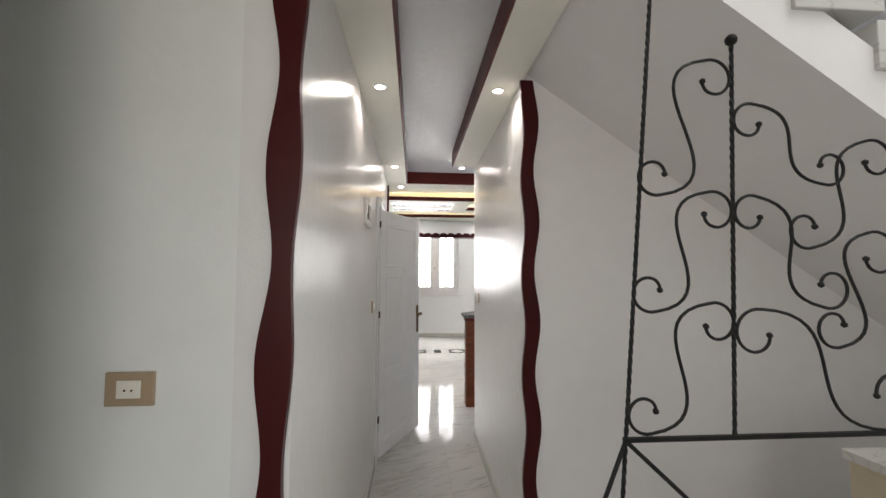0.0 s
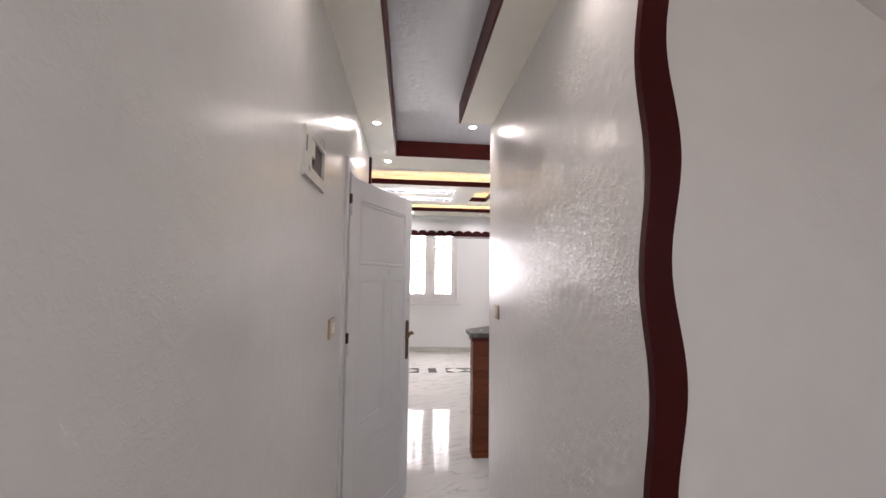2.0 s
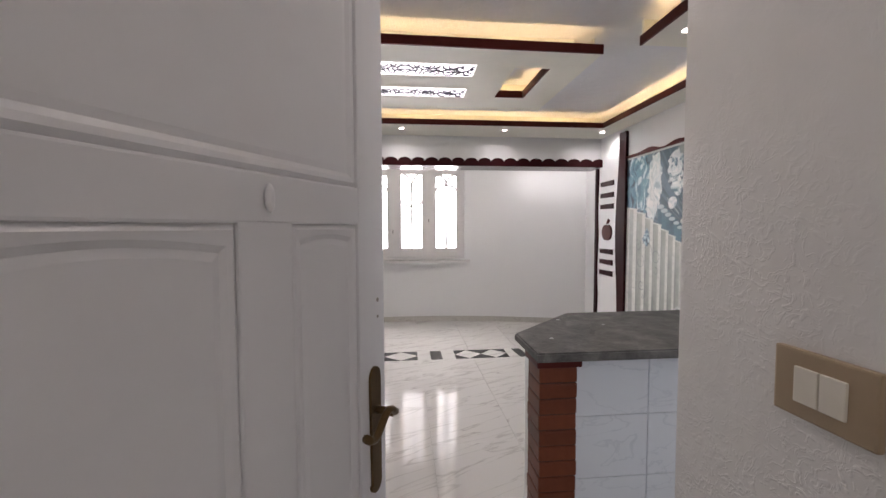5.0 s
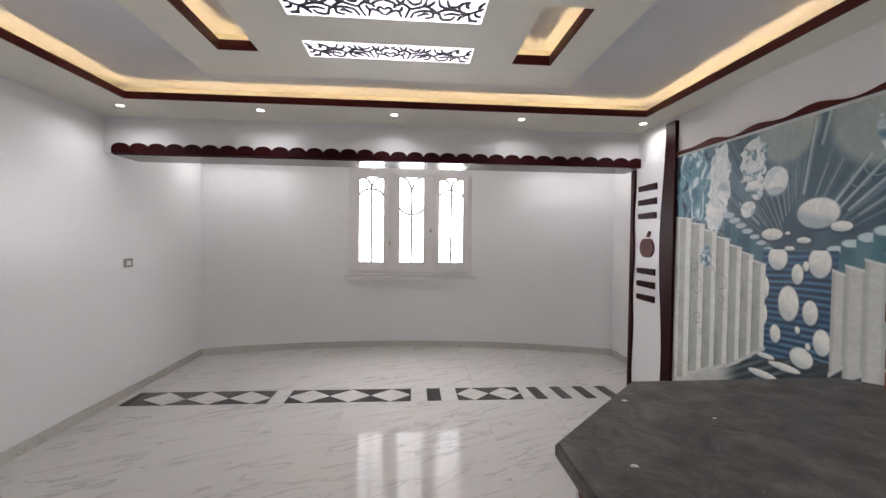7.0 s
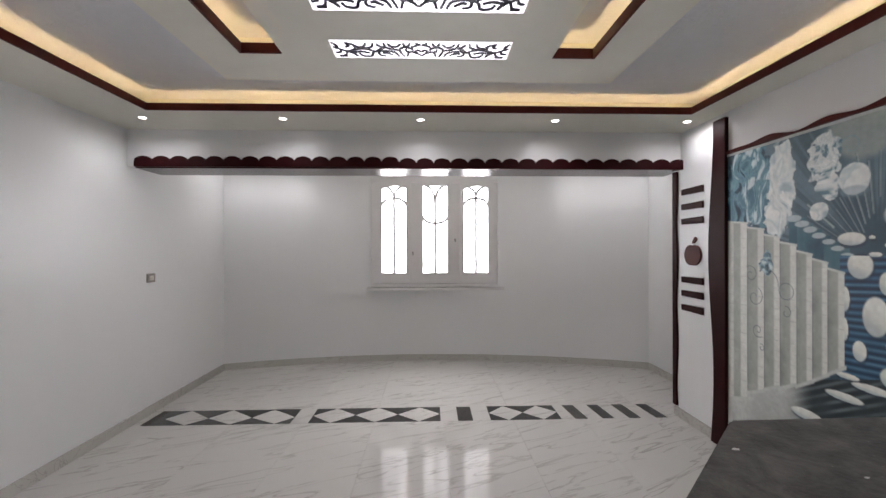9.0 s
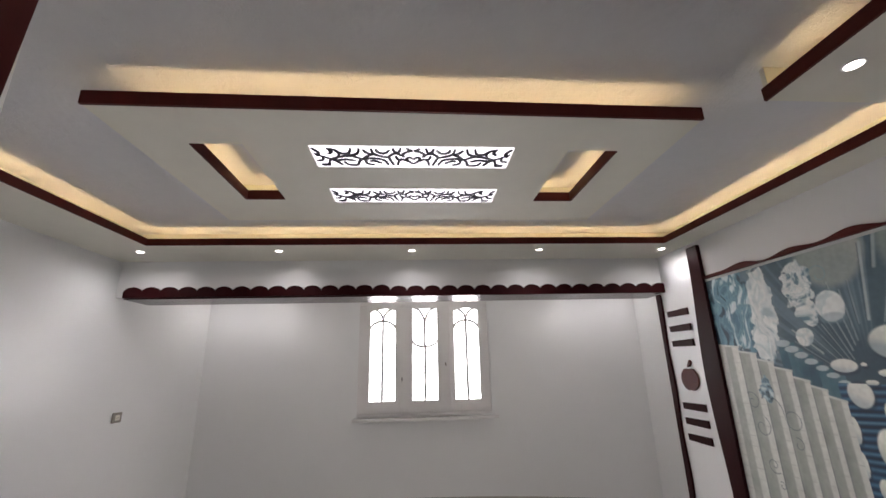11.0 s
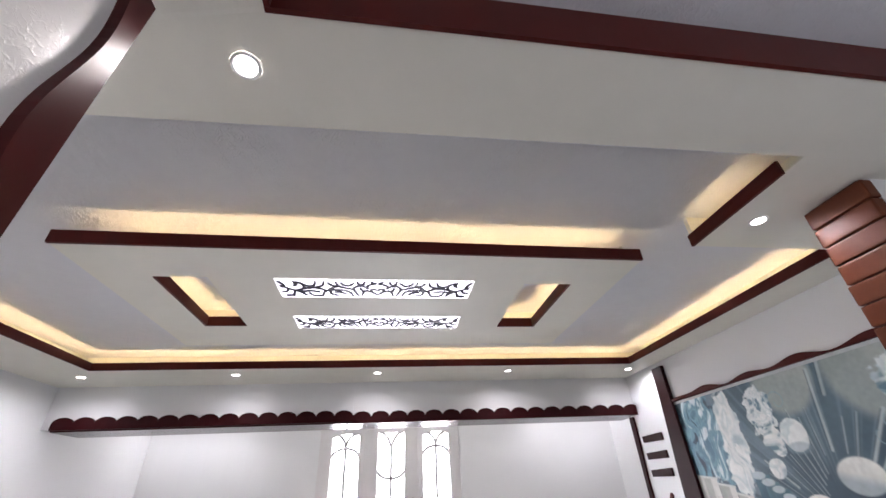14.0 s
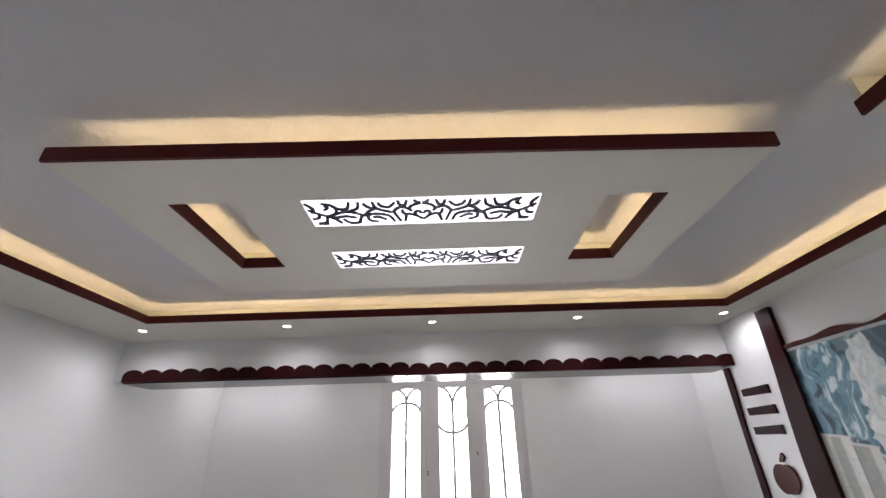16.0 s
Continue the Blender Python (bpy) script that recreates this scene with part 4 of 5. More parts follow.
for k, (cy, cz, ry, rz) in enumerate(stones + flats):
    m = disc(cy, cz, ry, rz, 0.16) * ((gz < 1.448) if k in (1, 2) else 1.0)
    lay(disc(cy - 0.006, cz - 0.012, ry * 1.06, rz * 1.05, 0.2) * 0.5, (0.02, 0.05, 0.09))
    low = ease(0.5 - ((gz - cz) / rz * 0.75 + (gy - cy) / ry * -0.25) * 0.8)
    lay(m, tones(low * (1.15 if k == 0 else 0.8), [(0.72, 0.73, 0.70), (0.68, 0.69, 0.66), (0.42, 0.48, 0.50)]))
# pleated columns on both sides
PLEATS = [(7.47, 7.29, 1.68, 0.40), (7.29, 7.15, 1.63, 0.50), (7.15, 7.03, 1.575, 0.57), (7.03, 6.915, 1.525, 0.62), (6.915, 6.815, 1.47, 0.67), (6.815, 6.725, 1.425, 0.735), (6.725, 6.635, 1.375, 0.80)]
PLEATS += [(6.252, 6.19, 1.352, 0.83), (6.19, 6.105, 1.378, 0.82), (6.105, 6.02, 1.41, 0.80)] + [(6.02 - 0.1 * i, 5.92 - 0.1 * i, 1.44 + 0.03 * i, 0.78 - 0.05 * i) for i in range(5)]
for k, (a, b, top, foot) in enumerate(PLEATS):
    t = (a - gy) / (a - b)
    inside = ease((t + 0.03) / 0.06) * ease((1.03 - t) / 0.06) * ease((top - 0.02 * t - gz) / 0.006 + 0.5) * ease((gz - foot - 0.06 * t) / 0.006 + 0.5)
    if k < 7:
        face = ease((t - 0.58) / 0.12) if k else np.maximum(ease((t - 0.62) / 0.1), ease((0.36 - t) / 0.1))
        v = 0.27 + 0.20 * t + 0.44 * face - 0.10 * ease((0.10 - t) / 0.10) + 0.22 * (clouds(14, 9) - 0.5)
        course = (gz + 0.04 * gy) % 0.066
        joint = ease(1.2 - np.minimum(course, 0.066 - course) / 0.004) * face * 0.3 * cloud(30, 20)
    else:
        v = 0.40 + 0.22 * ease((t - 0.1) / 0.25) - 0.20 * ease((t - 0.8) / 0.2) + 0.08 * (clouds(8, 3) - 0.5)
        joint = 0.0
    lay(inside, tones(v - joint, [(0.17, 0.19, 0.18), (0.40, 0.42, 0.395), (0.56, 0.57, 0.545), (0.70, 0.71, 0.68)]))
    lay(ease((t + 0.06) / 0.06) * ease((1.08 - t) / 0.06) * ease(1.3 - abs(gz - top + 0.02 * t) / 0.008), (0.60, 0.62, 0.60))
    lay(ease((t + 0.10) / 0.06) * ease((1.15 - t) / 0.06) * ease(1.3 - abs(gz - foot - 0.06 * t + 0.008) / 0.014), (0.55, 0.57, 0.55))
# a small blue flower and tendrils over the columns
flower(7.135, 1.385, 0.055, 0.075, [(0.08, 0.13, 0.16), (0.24, 0.34, 0.39), (0.42, 0.52, 0.55), (0.58, 0.64, 0.64)], 34, 30, 0.45, swirl=0.02)
for cy, cz, ra, rb, a, tn in ((6.985, 1.22, 0.052, 0.050, 0.0, 1.0), (7.26, 1.31, 0.06, 0.012, 1.0, 1.2), (7.225, 1.16, 0.07, 0.015, 2.0, 1.1), (7.20, 0.94, 0.05, 0.01, 4.0, 1.2), (6.985, 1.09, 0.04, 0.012, 1.4, 0.9), (7.14, 1.24, 0.12, 0.1, 1.2, 0.3), (7.17, 0.83, 0.025, 0.008, 1.0, 1.0)):
    lay(stroke(spiral(cy, cz, ra, rb, a, tn, 22), 0.0032) * 0.75, (0.14, 0.18, 0.20))
# deeper ink, with a little uneven printing
ink[:] = 0.70 * np.power(np.clip(ink, 0, 1) / 0.62, 1.38)
ink *= (0.86 + 0.28 * (0.5 * cloud(60, 60) + 0.5 * clouds(18, 18)))[..., None]
me = bpy.data.meshes.new("print")
me.vertices.add(NMY * NMZ)
me.vertices.foreach_set("co", np.stack([np.full(gy.shape, -0.0065), gy, gz], axis=-1).ravel())
corner = (np.arange(NMZ - 1)[:, None] * NMY + np.arange(NMY - 1)[None, :]).ravel()
quads = np.stack([corner, corner + NMY, corner + NMY + 1, corner + 1], axis=-1)
me.loops.add(quads.size)
me.loops.foreach_set("vertex_index", quads.ravel().astype(np.int32))
me.polygons.add(len(quads))
me.polygons.foreach_set("loop_start", np.arange(0, quads.size, 4, dtype=np.int32))
tint = me.attributes.new("ink", "FLOAT_COLOR", "POINT")
tint.data.foreach_set("color", np.concatenate([ink, np.ones((NMZ, NMY, 1))], axis=-1).ravel())
me.update()
me.validate()
me.materials.append(M_PRINT)
sheet = new("print", me)
sheet.parent = mural
sheet["label"] = "matt blue and white printed picture"
slab("border", (-0.01, MY0, MZ1 - 0.018), (-0.0075, MY1, MZ1 - 0.001), M_BORDER, mural, "thin pale border strip")

# ---- window ----
win = tagged(thing("window_1", "white-painted wooden three-leaf window with leaded arches", "window", at=(0.535, arc(0.535), 0.0725)), kind="structure")
win.scale = (0.951, 0.951, 0.951)
bm = bmesh.new()
for lo, hi in (((-0.895, -0.035, 0.955), (-0.80, 0.13, 2.47)), ((0.80, -0.035, 0.955), (0.895, 0.13, 2.47)), ((-0.80, -0.035, 2.42), (0.80, 0.13, 2.47)), ((-0.80, -0.035, 0.955), (0.80, 0.13, 1.06)), ((-0.80, -0.02, 2.39), (0.80, 0.12, 2.42)), ((-0.80, -0.02, 1.06), (-0.775, 0.12, 2.39)), ((0.775, -0.02, 1.06), (0.80, 0.12, 2.39)),
               ((-0.365, -0.03, 1.06), (-0.20, 0.12, 2.39)), ((0.19, -0.03, 1.06), (0.36, 0.12, 2.39))):
    bx(bm, lo, hi)
part("window_frame", bm, WINPAINT, win)
bm = bmesh.new()
pts = [(-0.895, 2.40), (-0.895, 2.43)] + [(-0.895 + 1.79 * i / 24, 2.47 + 0.05 * math.sin(math.pi * min(1, max(0, (i / 24 - 0.0))))) for i in range(25)] + [(0.895, 2.43), (0.895, 2.40)]
prism(bm, pts, "y", -0.06, -0.032)
part("architrave", bm, WINPAINT, win)
slab("window_sill", (-0.945, -0.12, 0.915), (0.945, 0.13, 0.955), WINPAINT, win, w=0.006)
slab("apron", (-0.895, -0.066, 0.972), (0.895, -0.036, 1.005), WINPAINT, win, w=0.003)
for k, cx in enumerate((-0.574, -0.005, 0.563)):
    sash = bmesh.new()
    a, b = cx - 0.232, cx + 0.232
    if k == 1:
        a, b = cx - 0.222, cx + 0.222
    pa, pb, z0, z1 = cx - 0.168, cx + 0.168, 1.155, 2.36
    for lo, hi in (((a, -0.062, 1.035), (pa, -0.012, 2.415)), ((pb, -0.062, 1.035), (b, -0.012, 2.415)), ((pa, -0.062, 1.035), (pb, -0.012, z0)), ((pa, -0.062, z1), (pb, -0.012, 2.415))):
        bx(sash, lo, hi)
    prism(sash, [(pa, z1)] + [(pa + 0.376 * i / 12, z1 - 0.045 * (1 - math.sin(math.pi * i / 12))) for i in range(13)] + [(pb, z1)], "y", -0.062, -0.012) if k != 1 else None
    leaf = part("sash", sash, WINPAINT, win)
    pane = slab("pane", (pa - 0.005, -0.030, z0 - 0.005), (pb + 0.005, -0.027, z1 + 0.005), GLASS, leaf)
    pane.visible_shadow = False
    lead = bmesh.new()
    y = -0.04
    if k != 1:
        zj = 2.19
        tube(lead, [(cx, y, z0), (cx, y, zj)], 0.0175)
        tube(lead, [(cx - 0.166 * math.cos(t), y, zj - 0.10 + 0.10 * math.sin(t)) for t in [math.pi * i / 14 for i in range(15)]], 0.0165)
        for sg in (-1, 1):
            tube(lead, [(cx + sg * 0.150 * (1 - math.cos(t)), y, zj + 0.165 * math.sin(t)) for t in [math.pi / 2 * i / 10 for i in range(11)]], 0.0165)
    else:
        zj = 2.12
        tube(lead, [(cx, y, z0), (cx, y, zj)], 0.0175)
        for sg in (-1, 1):
            tube(lead, [(cx + sg * 0.150 * (1 - math.cos(t)), y, zj + 0.245 * math.sin(t)) for t in [math.pi / 2 * i / 10 for i in range(11)]], 0.0165)
        tube(lead, [(cx - 0.166 * math.cos(t), y, 1.93 - 0.09 * math.sin(t)) for t in [math.pi * i / 14 for i in range(15)]], 0.0165)
    part("leading", lead, LEAD, leaf, "grey lead strips in arches")
for x in (-0.315, 0.27):
    bm = bmesh.new()
    cone(bm, (x, -0.056, 1.44 if x < 0 else 1.62), 0.008, 0.008, 0.02, "y", 12)
    tube(bm, [(x, -0.066, 1.44 if x < 0 else 1.62), (x + 0.004, -0.07, 1.40 if x < 0 else 1.585)], 0.006)
    part("window_latch", bm, HINGE, win, "small dark metal latch")
for x in (-0.88, 0.88, 0.345):
    for z in (1.35, 2.05):
        bm = bmesh.new()
        cone(bm, (x, -0.052, z), 0.006, 0.006, 0.07, "z", 10)
        part("window_hinge", bm, WINPAINT, win)

# ---- door in the corridor ----
structure("door_frame", [((-0.145, DY0 - 0.002, 0), (-0.03, DY0 + 0.012, DZ)), ((-0.145, DY1 - 0.012, 0), (0.012, DY1, DZ)), ((-0.145, DY0, DZ - 0.012), (0.012, DY1, DZ)),
                         ((0.0, DY0 - 0.06, 0), (0.014, DY0, DZ + 0.05)), ((0.0, DY1, 0), (0.014, DY1 + 0.06, DZ + 0.05)), ((0.0, DY0, DZ), (0.014, DY1, DZ + 0.05))], DOORPAINT, "white painted door casing", "door frame")
door = thing("panelled_door", "white gloss panelled wooden door standing ajar", "door", at=(0.006, DY0 + 0.012, 0.03), rz=90 - 25.5)
DW, DH, T = 0.772, 2.012, 0.04
bm = bmesh.new()
bx(bm, (0.0, -T / 2 + 0.009, 0), (DW, T / 2 - 0.009, DH))
part("leaf", bm, DOORPAINT, door)
ST = 0.10
rails = [(0.0, 0.11), (0.56, 0.66), (1.465, 1.535), (1.895, DH)]
for x0 in (0.0, DW - ST):
    slab("stile", (x0, -T / 2, 0), (x0 + ST, T / 2, DH), DOORPAINT, door, w=0.004)
for z0, z1 in rails:
    slab("rail", (ST - 0.002, -T / 2 + 0.0005, z0), (DW - ST + 0.002, T / 2 - 0.0005, z1), DOORPAINT, door, w=0.004)
MX = 0.442
slab("muntin", (MX - 0.05, -T / 2 + 0.001, 0.655), (MX + 0.05, T / 2 - 0.001, 1.47), DOORPAINT, door, w=0.004)


def raised_panel(x0, x1, z0, z1, arch):
    """A raised field with a sloping moulded margin on both faces; arch: rise of its top."""
    for sg in (-1, 1):
        bm = bmesh.new()
        loops = []
        for inset, d in ((0.0, 0.013), (0.008, 0.018), (0.016, 0.0165), (0.024, 0.012), (0.034, 0.0135)):
            a, b, lo, hi = x0 + inset, x1 - inset, z0 + inset, z1 - inset
            ring = [(a, lo), (b, lo)] + [(b - (b - a) * i / 10, hi - arch * (1 - math.sin(math.pi * i / 10)) * (1 if inset > 0.01 else 0)) for i in range(11)]
            loops.append([bm.verts.new((p[0], sg * d, p[1])) for p in ring])
        for p, q in zip(loops, loops[1:]):
            for j in range(len(p)):
                bm.faces.new((p[j], p[(j + 1) % len(p)], q[(j + 1) % len(q)], q[j]))
        bm.faces.new(loops[-1])
        part("panel", bm, DOORPAINT, door)


raised_panel(ST, DW - ST, 1.535, 1.895, 0.0)
raised_panel(ST, MX - 0.05, 0.66, 1.465, 0.012)
raised_panel(MX + 0.05, DW - ST, 0.66, 1.465, 0.008)
raised_panel(ST, DW - ST, 0.11, 0.56, 0.03)
for z in (0.28, 1.12, 1.86):
    h = slab("hinge", (-0.012, -T / 2 - 0.008, z), (0.003, -T / 2 + 0.002, z + 0.055), HINGE, door, "dark brown steel hinge", w=0.002)
    bm = bmesh.new()
    cone(bm, (-0.006, -T / 2 - 0.012, z - 0.03), 0.007, 0.007, 0.065, "z", 12)
    part("knuckle", bm, DOORPAINT, h, "white painted hinge knuckle")
for sg in (-1, 1):
    plate = bmesh.new()
    prism(plate, [(DW - 0.065, 0.93)] + [(DW - 0.05 + 0.02 * math.cos(t), 0.93 + 0.02 * math.sin(t) - 0.0) for t in [math.pi + math.pi * i / 8 for i in range(9)]] +
          [(DW - 0.03, 1.15)] + [(DW - 0.05 + 0.02 * math.cos(t), 1.15 + 0.025 * math.sin(t)) for t in [math.pi * i / 8 for i in range(9)]], "y", sg * T / 2, sg * (T / 2 + 0.006))
    bp = part("back_plate", plate, BRASS, door, "worn brass back plate")
    bm = bmesh.new()
    y = sg * T / 2
    tube(bm, [(DW - 0.05, y, 1.085), (DW - 0.05, y + sg * 0.045, 1.085)], 0.009)
    tube(bm, [(DW - 0.045 - 0.115 * i / 8, y + sg * 0.047, 1.085 + 0.016 * math.sin(i / 8 * 2 * math.pi)) for i in range(9)], 0.008)
    part("lever", bm, BRASS, bp, "curved brass lever", smooth=True)
bm = bmesh.new()
bmesh.ops.create_icosphere(bm, subdivisions=2, radius=0.011, matrix=Matrix.Translation((MX, -T / 2 - 0.004, 1.50)) @ Matrix.Diagonal((0.7, 0.6, 1.9, 1)))
part("catch", bm, DOORPAINT, door, "small white-painted catch", smooth=True)
# scuffs near the lock edge, laid on as thin dark discs
for z, w in ((1.31, 0.009), (1.275, 0.006), (0.86, 0.006)):
    bm = bmesh.new()
    cone(bm, (DW - 0.03, -T / 2 - 0.0003, z), w / 2, w / 2, 0.0012, "y", 8)
    part("door_scuff", bm, DULL, door, "small dark scuff mark")
slab("lock_plate", (DW - 0.001, -0.011, 0.96), (DW + 0.0015, 0.011, 1.13), BRASS, door, "brass lock plate")


# ---- switches and sockets ----
def switch(name, label, m, keys, w, h, frame_mat, category="switch"):
    """A wall plate in its own plane: width along local x, height along local z, facing local -y."""
    s = thing(name, label, category)
    s.matrix_world = m
    bm = soft_box((-w / 2, -0.010, -h / 2), (w / 2, 0.0, h / 2), 0.003)
    pl = part("plate", bm, frame_mat, s)
    kw = w * 0.52 / keys
    for i in range(keys):
        x = (i - (keys - 1) / 2) * kw
        slab("rocker" if category == "switch" else "insert", (x - kw * 0.47, -0.0135, -h * 0.26), (x + kw * 0.47, -0.009, h * 0.26), IVORY, s, "ivory plastic", w=0.0015)
    if category == "socket":
        for sx in (-0.008, 0.008):
            bm = bmesh.new()
            cone(bm, (sx, -0.0134, -0.002), 0.0028, 0.0028, 0.001, "y", 10)
            part("pin_hole", bm, DARKPLASTIC, s)
    return s


switch("wall_socket", "beige-framed wall socket on the white lobby wall", pose(-0.375, Y0, 1.25), 1, 0.112, 0.08, BEIGE, "socket")
switch("light_switch", "beige-framed single light switch beside the door", pose(0.0, 3.395, 1.275, 0, 0, 90), 1, 0.125, 0.085, BEIGE)
switch("light_switch", "beige-framed double light switch at the corridor's end", pose(0.8755, 3.972, 1.302, 0, 0, -90.6), 2, 0.116, 0.082, BEIGE)
switch("wall_socket", "small grey-framed socket on the hall wall", pose(XL, 8.305, 1.232, 0, 0, 90), 1, 0.105, 0.08, DULL, "socket")

# meter recess with torn edges and a loose cover on the corridor wall
meter = thing("electric_box", "open white electric box with black breakers on the corridor wall", "electric box", at=(0, 2.962, 1.893))
meter.scale = (0.6, 1.0, 1.0)
bm = bmesh.new()
for lo, hi in (((0.0, -0.148, -0.079), (0.02, 0.148, -0.036)), ((0.0, -0.148, 0.068), (0.02, 0.148, 0.079)), ((0.0, -0.148, -0.036), (0.02, -0.062, 0.068)), ((0.0, 0.134, -0.036), (0.02, 0.148, 0.068))):
    bx(bm, lo, hi)
part("casing", bm, PALEPLASTIC, meter, "scuffed grey-white plastic casing")
# thin dark brown plate fills the opening; no cavity is cut
slab("recess", (0.0, -0.064, -0.038), (0.003, 0.136, 0.070), RECESS, meter, "flat dark brown plate in the casing's opening")
slab("breaker", (0.003, -0.058, 0.005), (0.018, -0.012, 0.064), IVORY, meter, "ivory breaker", w=0.002)
slab("breaker", (0.003, -0.01, -0.02), (0.010, 0.05, 0.066), RECESS, meter, "dark brown breaker", w=0.002)
slab("rail", (0.003, -0.055, -0.03), (0.009, 0.07, -0.018), DARKPLASTIC, meter, "black mounting rail")
for y0, z0, y1, z1 in ((-0.14, 0.0, -0.125, 0.05), (-0.098, -0.052, -0.092, -0.036), (-0.084, -0.054, -0.076, -0.046), (-0.148, -0.0795, 0.147, -0.0765)):
    slab("stain", (0.0195, y0, z0), (0.0208, y1, z1), DARKPLASTIC, meter, "black scuff mark")
bm = bmesh.new()
tube(bm, [(0.008, 0.06, 0.075), (0.02, 0.10, 0.115), (0.014, 0.13, 0.12), (0.006, 0.16, 0.10)], 0.003)
part("wire", bm, GREYPLASTIC, meter, "loose grey wire")

# ---- brick pier, counter and brick-faced partition end ----
counter = thing("breakfast_bar", "tiled breakfast bar with a dark granite top", "counter")
TOP = [(0.868, 4.945), (0.868, 5.235), (1.245, 5.605), (1.965, 5.612), (2.05, 5.515), (2.05, 4.945)]
bm = bmesh.new()
prism(bm, TOP, "z", 1.005, 1.04)
bmesh.ops.bevel(bm, geom=[e for e in bm.edges if abs(e.verts[0].co.z - e.verts[1].co.z) < 1e-5], offset=0.006, segments=2, affect="EDGES")
part("worktop", bm, STONE, counter, "dark grey speckled granite top")
bm = bmesh.new()
prism(bm, [(0.935, 5.06), (0.91, 5.22), (1.262, 5.555), (1.95, 5.56), (1.98, 5.50), (1.98, 5.06)], "z", 0.0, 1.005)
base = part("base", bm, WALL, counter, "white painted base")
for n, (x, y, size) in enumerate(((0.99, 5.132, 0.009), (1.14, 5.449, 0.008), (1.31, 5.33, 0.005))):
    bm = bmesh.new()
    prism(bm, [(x + size * (0.8 + 0.3 * math.sin(2.3 * i + n)) * math.cos(i * math.pi / 3.5), y + 0.6 * size * (0.8 + 0.3 * math.cos(3.1 * i + n)) * math.sin(i * math.pi / 3.5)) for i in range(7)], "z", 1.0405, 1.0425)
    tagged(part("plaster_flake", bm, WALL), "small white plaster flake lying on the granite top", "plaster flake", "flakes on the counter")
# pale tiles on the kitchen side
for i in range(3):
    for j in range(4):
        x0, z0 = 1.048 + i * 0.31, 0.004 + j * 0.25
        slab("tile", (x0, 5.05, z0), (x0 + 0.307, 5.0595, z0 + 0.247), KTILE, base)
bm = soft_box((0.888, 5.0, 0.965), (1.062, 5.16, 1.004), 0.006)
part("pier_cap", bm, WOOD, counter, "dark red wooden cap")
core = slab("pier", (0.902, 5.014, 0.0), (1.042, 5.15, 0.966), MORTAR, counter, "dark mortar core")
bm = soft_box((-0.073, -0.072, 0.0), (0.073, 0.072, 0.0565), 0.006)
brick_me = part("brick", bm, BRICK, core)
brick_me.location = (0.972, 5.08, 0.002)
for i in range(1, 16):
    ob = new("brick", brick_me.data)
    ob.parent = core
    ob.location = (0.972 + 0.0015 * math.sin(i * 5.1), 5.08 + 0.0015 * math.cos(i * 3.7), 0.002 + i * 0.0603)
    ob.rotation_euler = (0, 0, radians(0.8 * math.sin(i * 2.9)))

pier = structure("brick_column", [((2.0, 5.312, 0), (2.033, 5.488, Z))], MORTAR, "dark mortar core of the brick-faced partition end", "column")
tagged(pier, kind="structure")
bm = soft_box((-0.023, -0.103, 0.0), (0.023, 0.103, 0.0685), 0.006)
b2 = part("brick", bm, BRICK, pier)
b2.location = (2.011, 5.40, 0.002)
for i in range(1, 34):
    ob = new("brick", b2.data)
    ob.parent = pier
    ob.location = (2.011 + 0.002 * math.sin(i * 5.1), 5.40 + 0.002 * math.cos(i * 3.7), 0.002 + i * 0.0731)
    ob.rotation_euler = (0, 0, radians(0.7 * math.sin(i * 2.3)))


# ---- stair flight, railing and cabinet beside the lobby ----
def under(x):
    return 2.541 - 0.674 * (x - 0.906)


stair = thing("stair_flight", "white plastered stair flight seen from below", "stairs")
bm = bmesh.new()
prism(bm, [(XR + 0.02, under(XR + 0.02)), (3.4, under(3.4)), (3.4, under(3.4) + 0.2), (XR + 0.02, under(XR + 0.02) + 0.2)], "y", 1.485, YR)
part("flight", bm, STAIR_WALL, stair)
for i in range(9):
    x = 0.9 + i * 0.262
    z = under(x) + 0.19
    slab("step", (x, 1.47, z - 0.06), (x + 0.29, YR, z + 0.09), FLOOR, stair, w=0.004)

RK = 1.0534
rail = thing("iron_railing", "black wrought-iron railing of twisted bars and scrolls", "railing", at=(0.299 * (1 - RK), 1.512, 1.534 * (1 - RK)))
rail.scale = (RK, 1, RK)


def twisted(x, z0, z1, r=0.0085, lean=0.0):
    bm = bmesh.new()
    n = int((z1 - z0) / 0.007)
    tube(bm, [(x + lean * i / n, 0, z0 + (z1 - z0) * i / n) for i in range(n + 1)], r, square=True, twist=0.42)
    return bm


part("twisted_bar", twisted(0.787, 0.079, 2.44, 0.0064, 0.187), IRON, rail)
part("twisted_bar", twisted(1.174, 1.085, 2.19, 0.0064, 0.03), IRON, rail)
part("twisted_bar", twisted(1.80, 1.085, 1.80, 0.0064, 0.02), IRON, rail)
slab("bottom_rail", (0.86, -0.006, 1.080), (2.1, 0.006, 1.092), IRON, rail)
bm = bmesh.new()
tube(bm, [(0.865, 0, 1.08), (0.775, 0, 0.86)], 0.006)
part("brace", bm, IRON, rail)
bm = bmesh.new()
tube(bm, [(0.87, 0, 1.08), (1.28, 0, 0.70)], 0.006)
part("brace", bm, IRON, rail)
bm = bmesh.new()
bmesh.ops.create_icosphere(bm, subdivisions=2, radius=0.017, matrix=Matrix.Translation((1.204, 0, 2.2)))
part("knob", bm, IRON, rail, smooth=True)


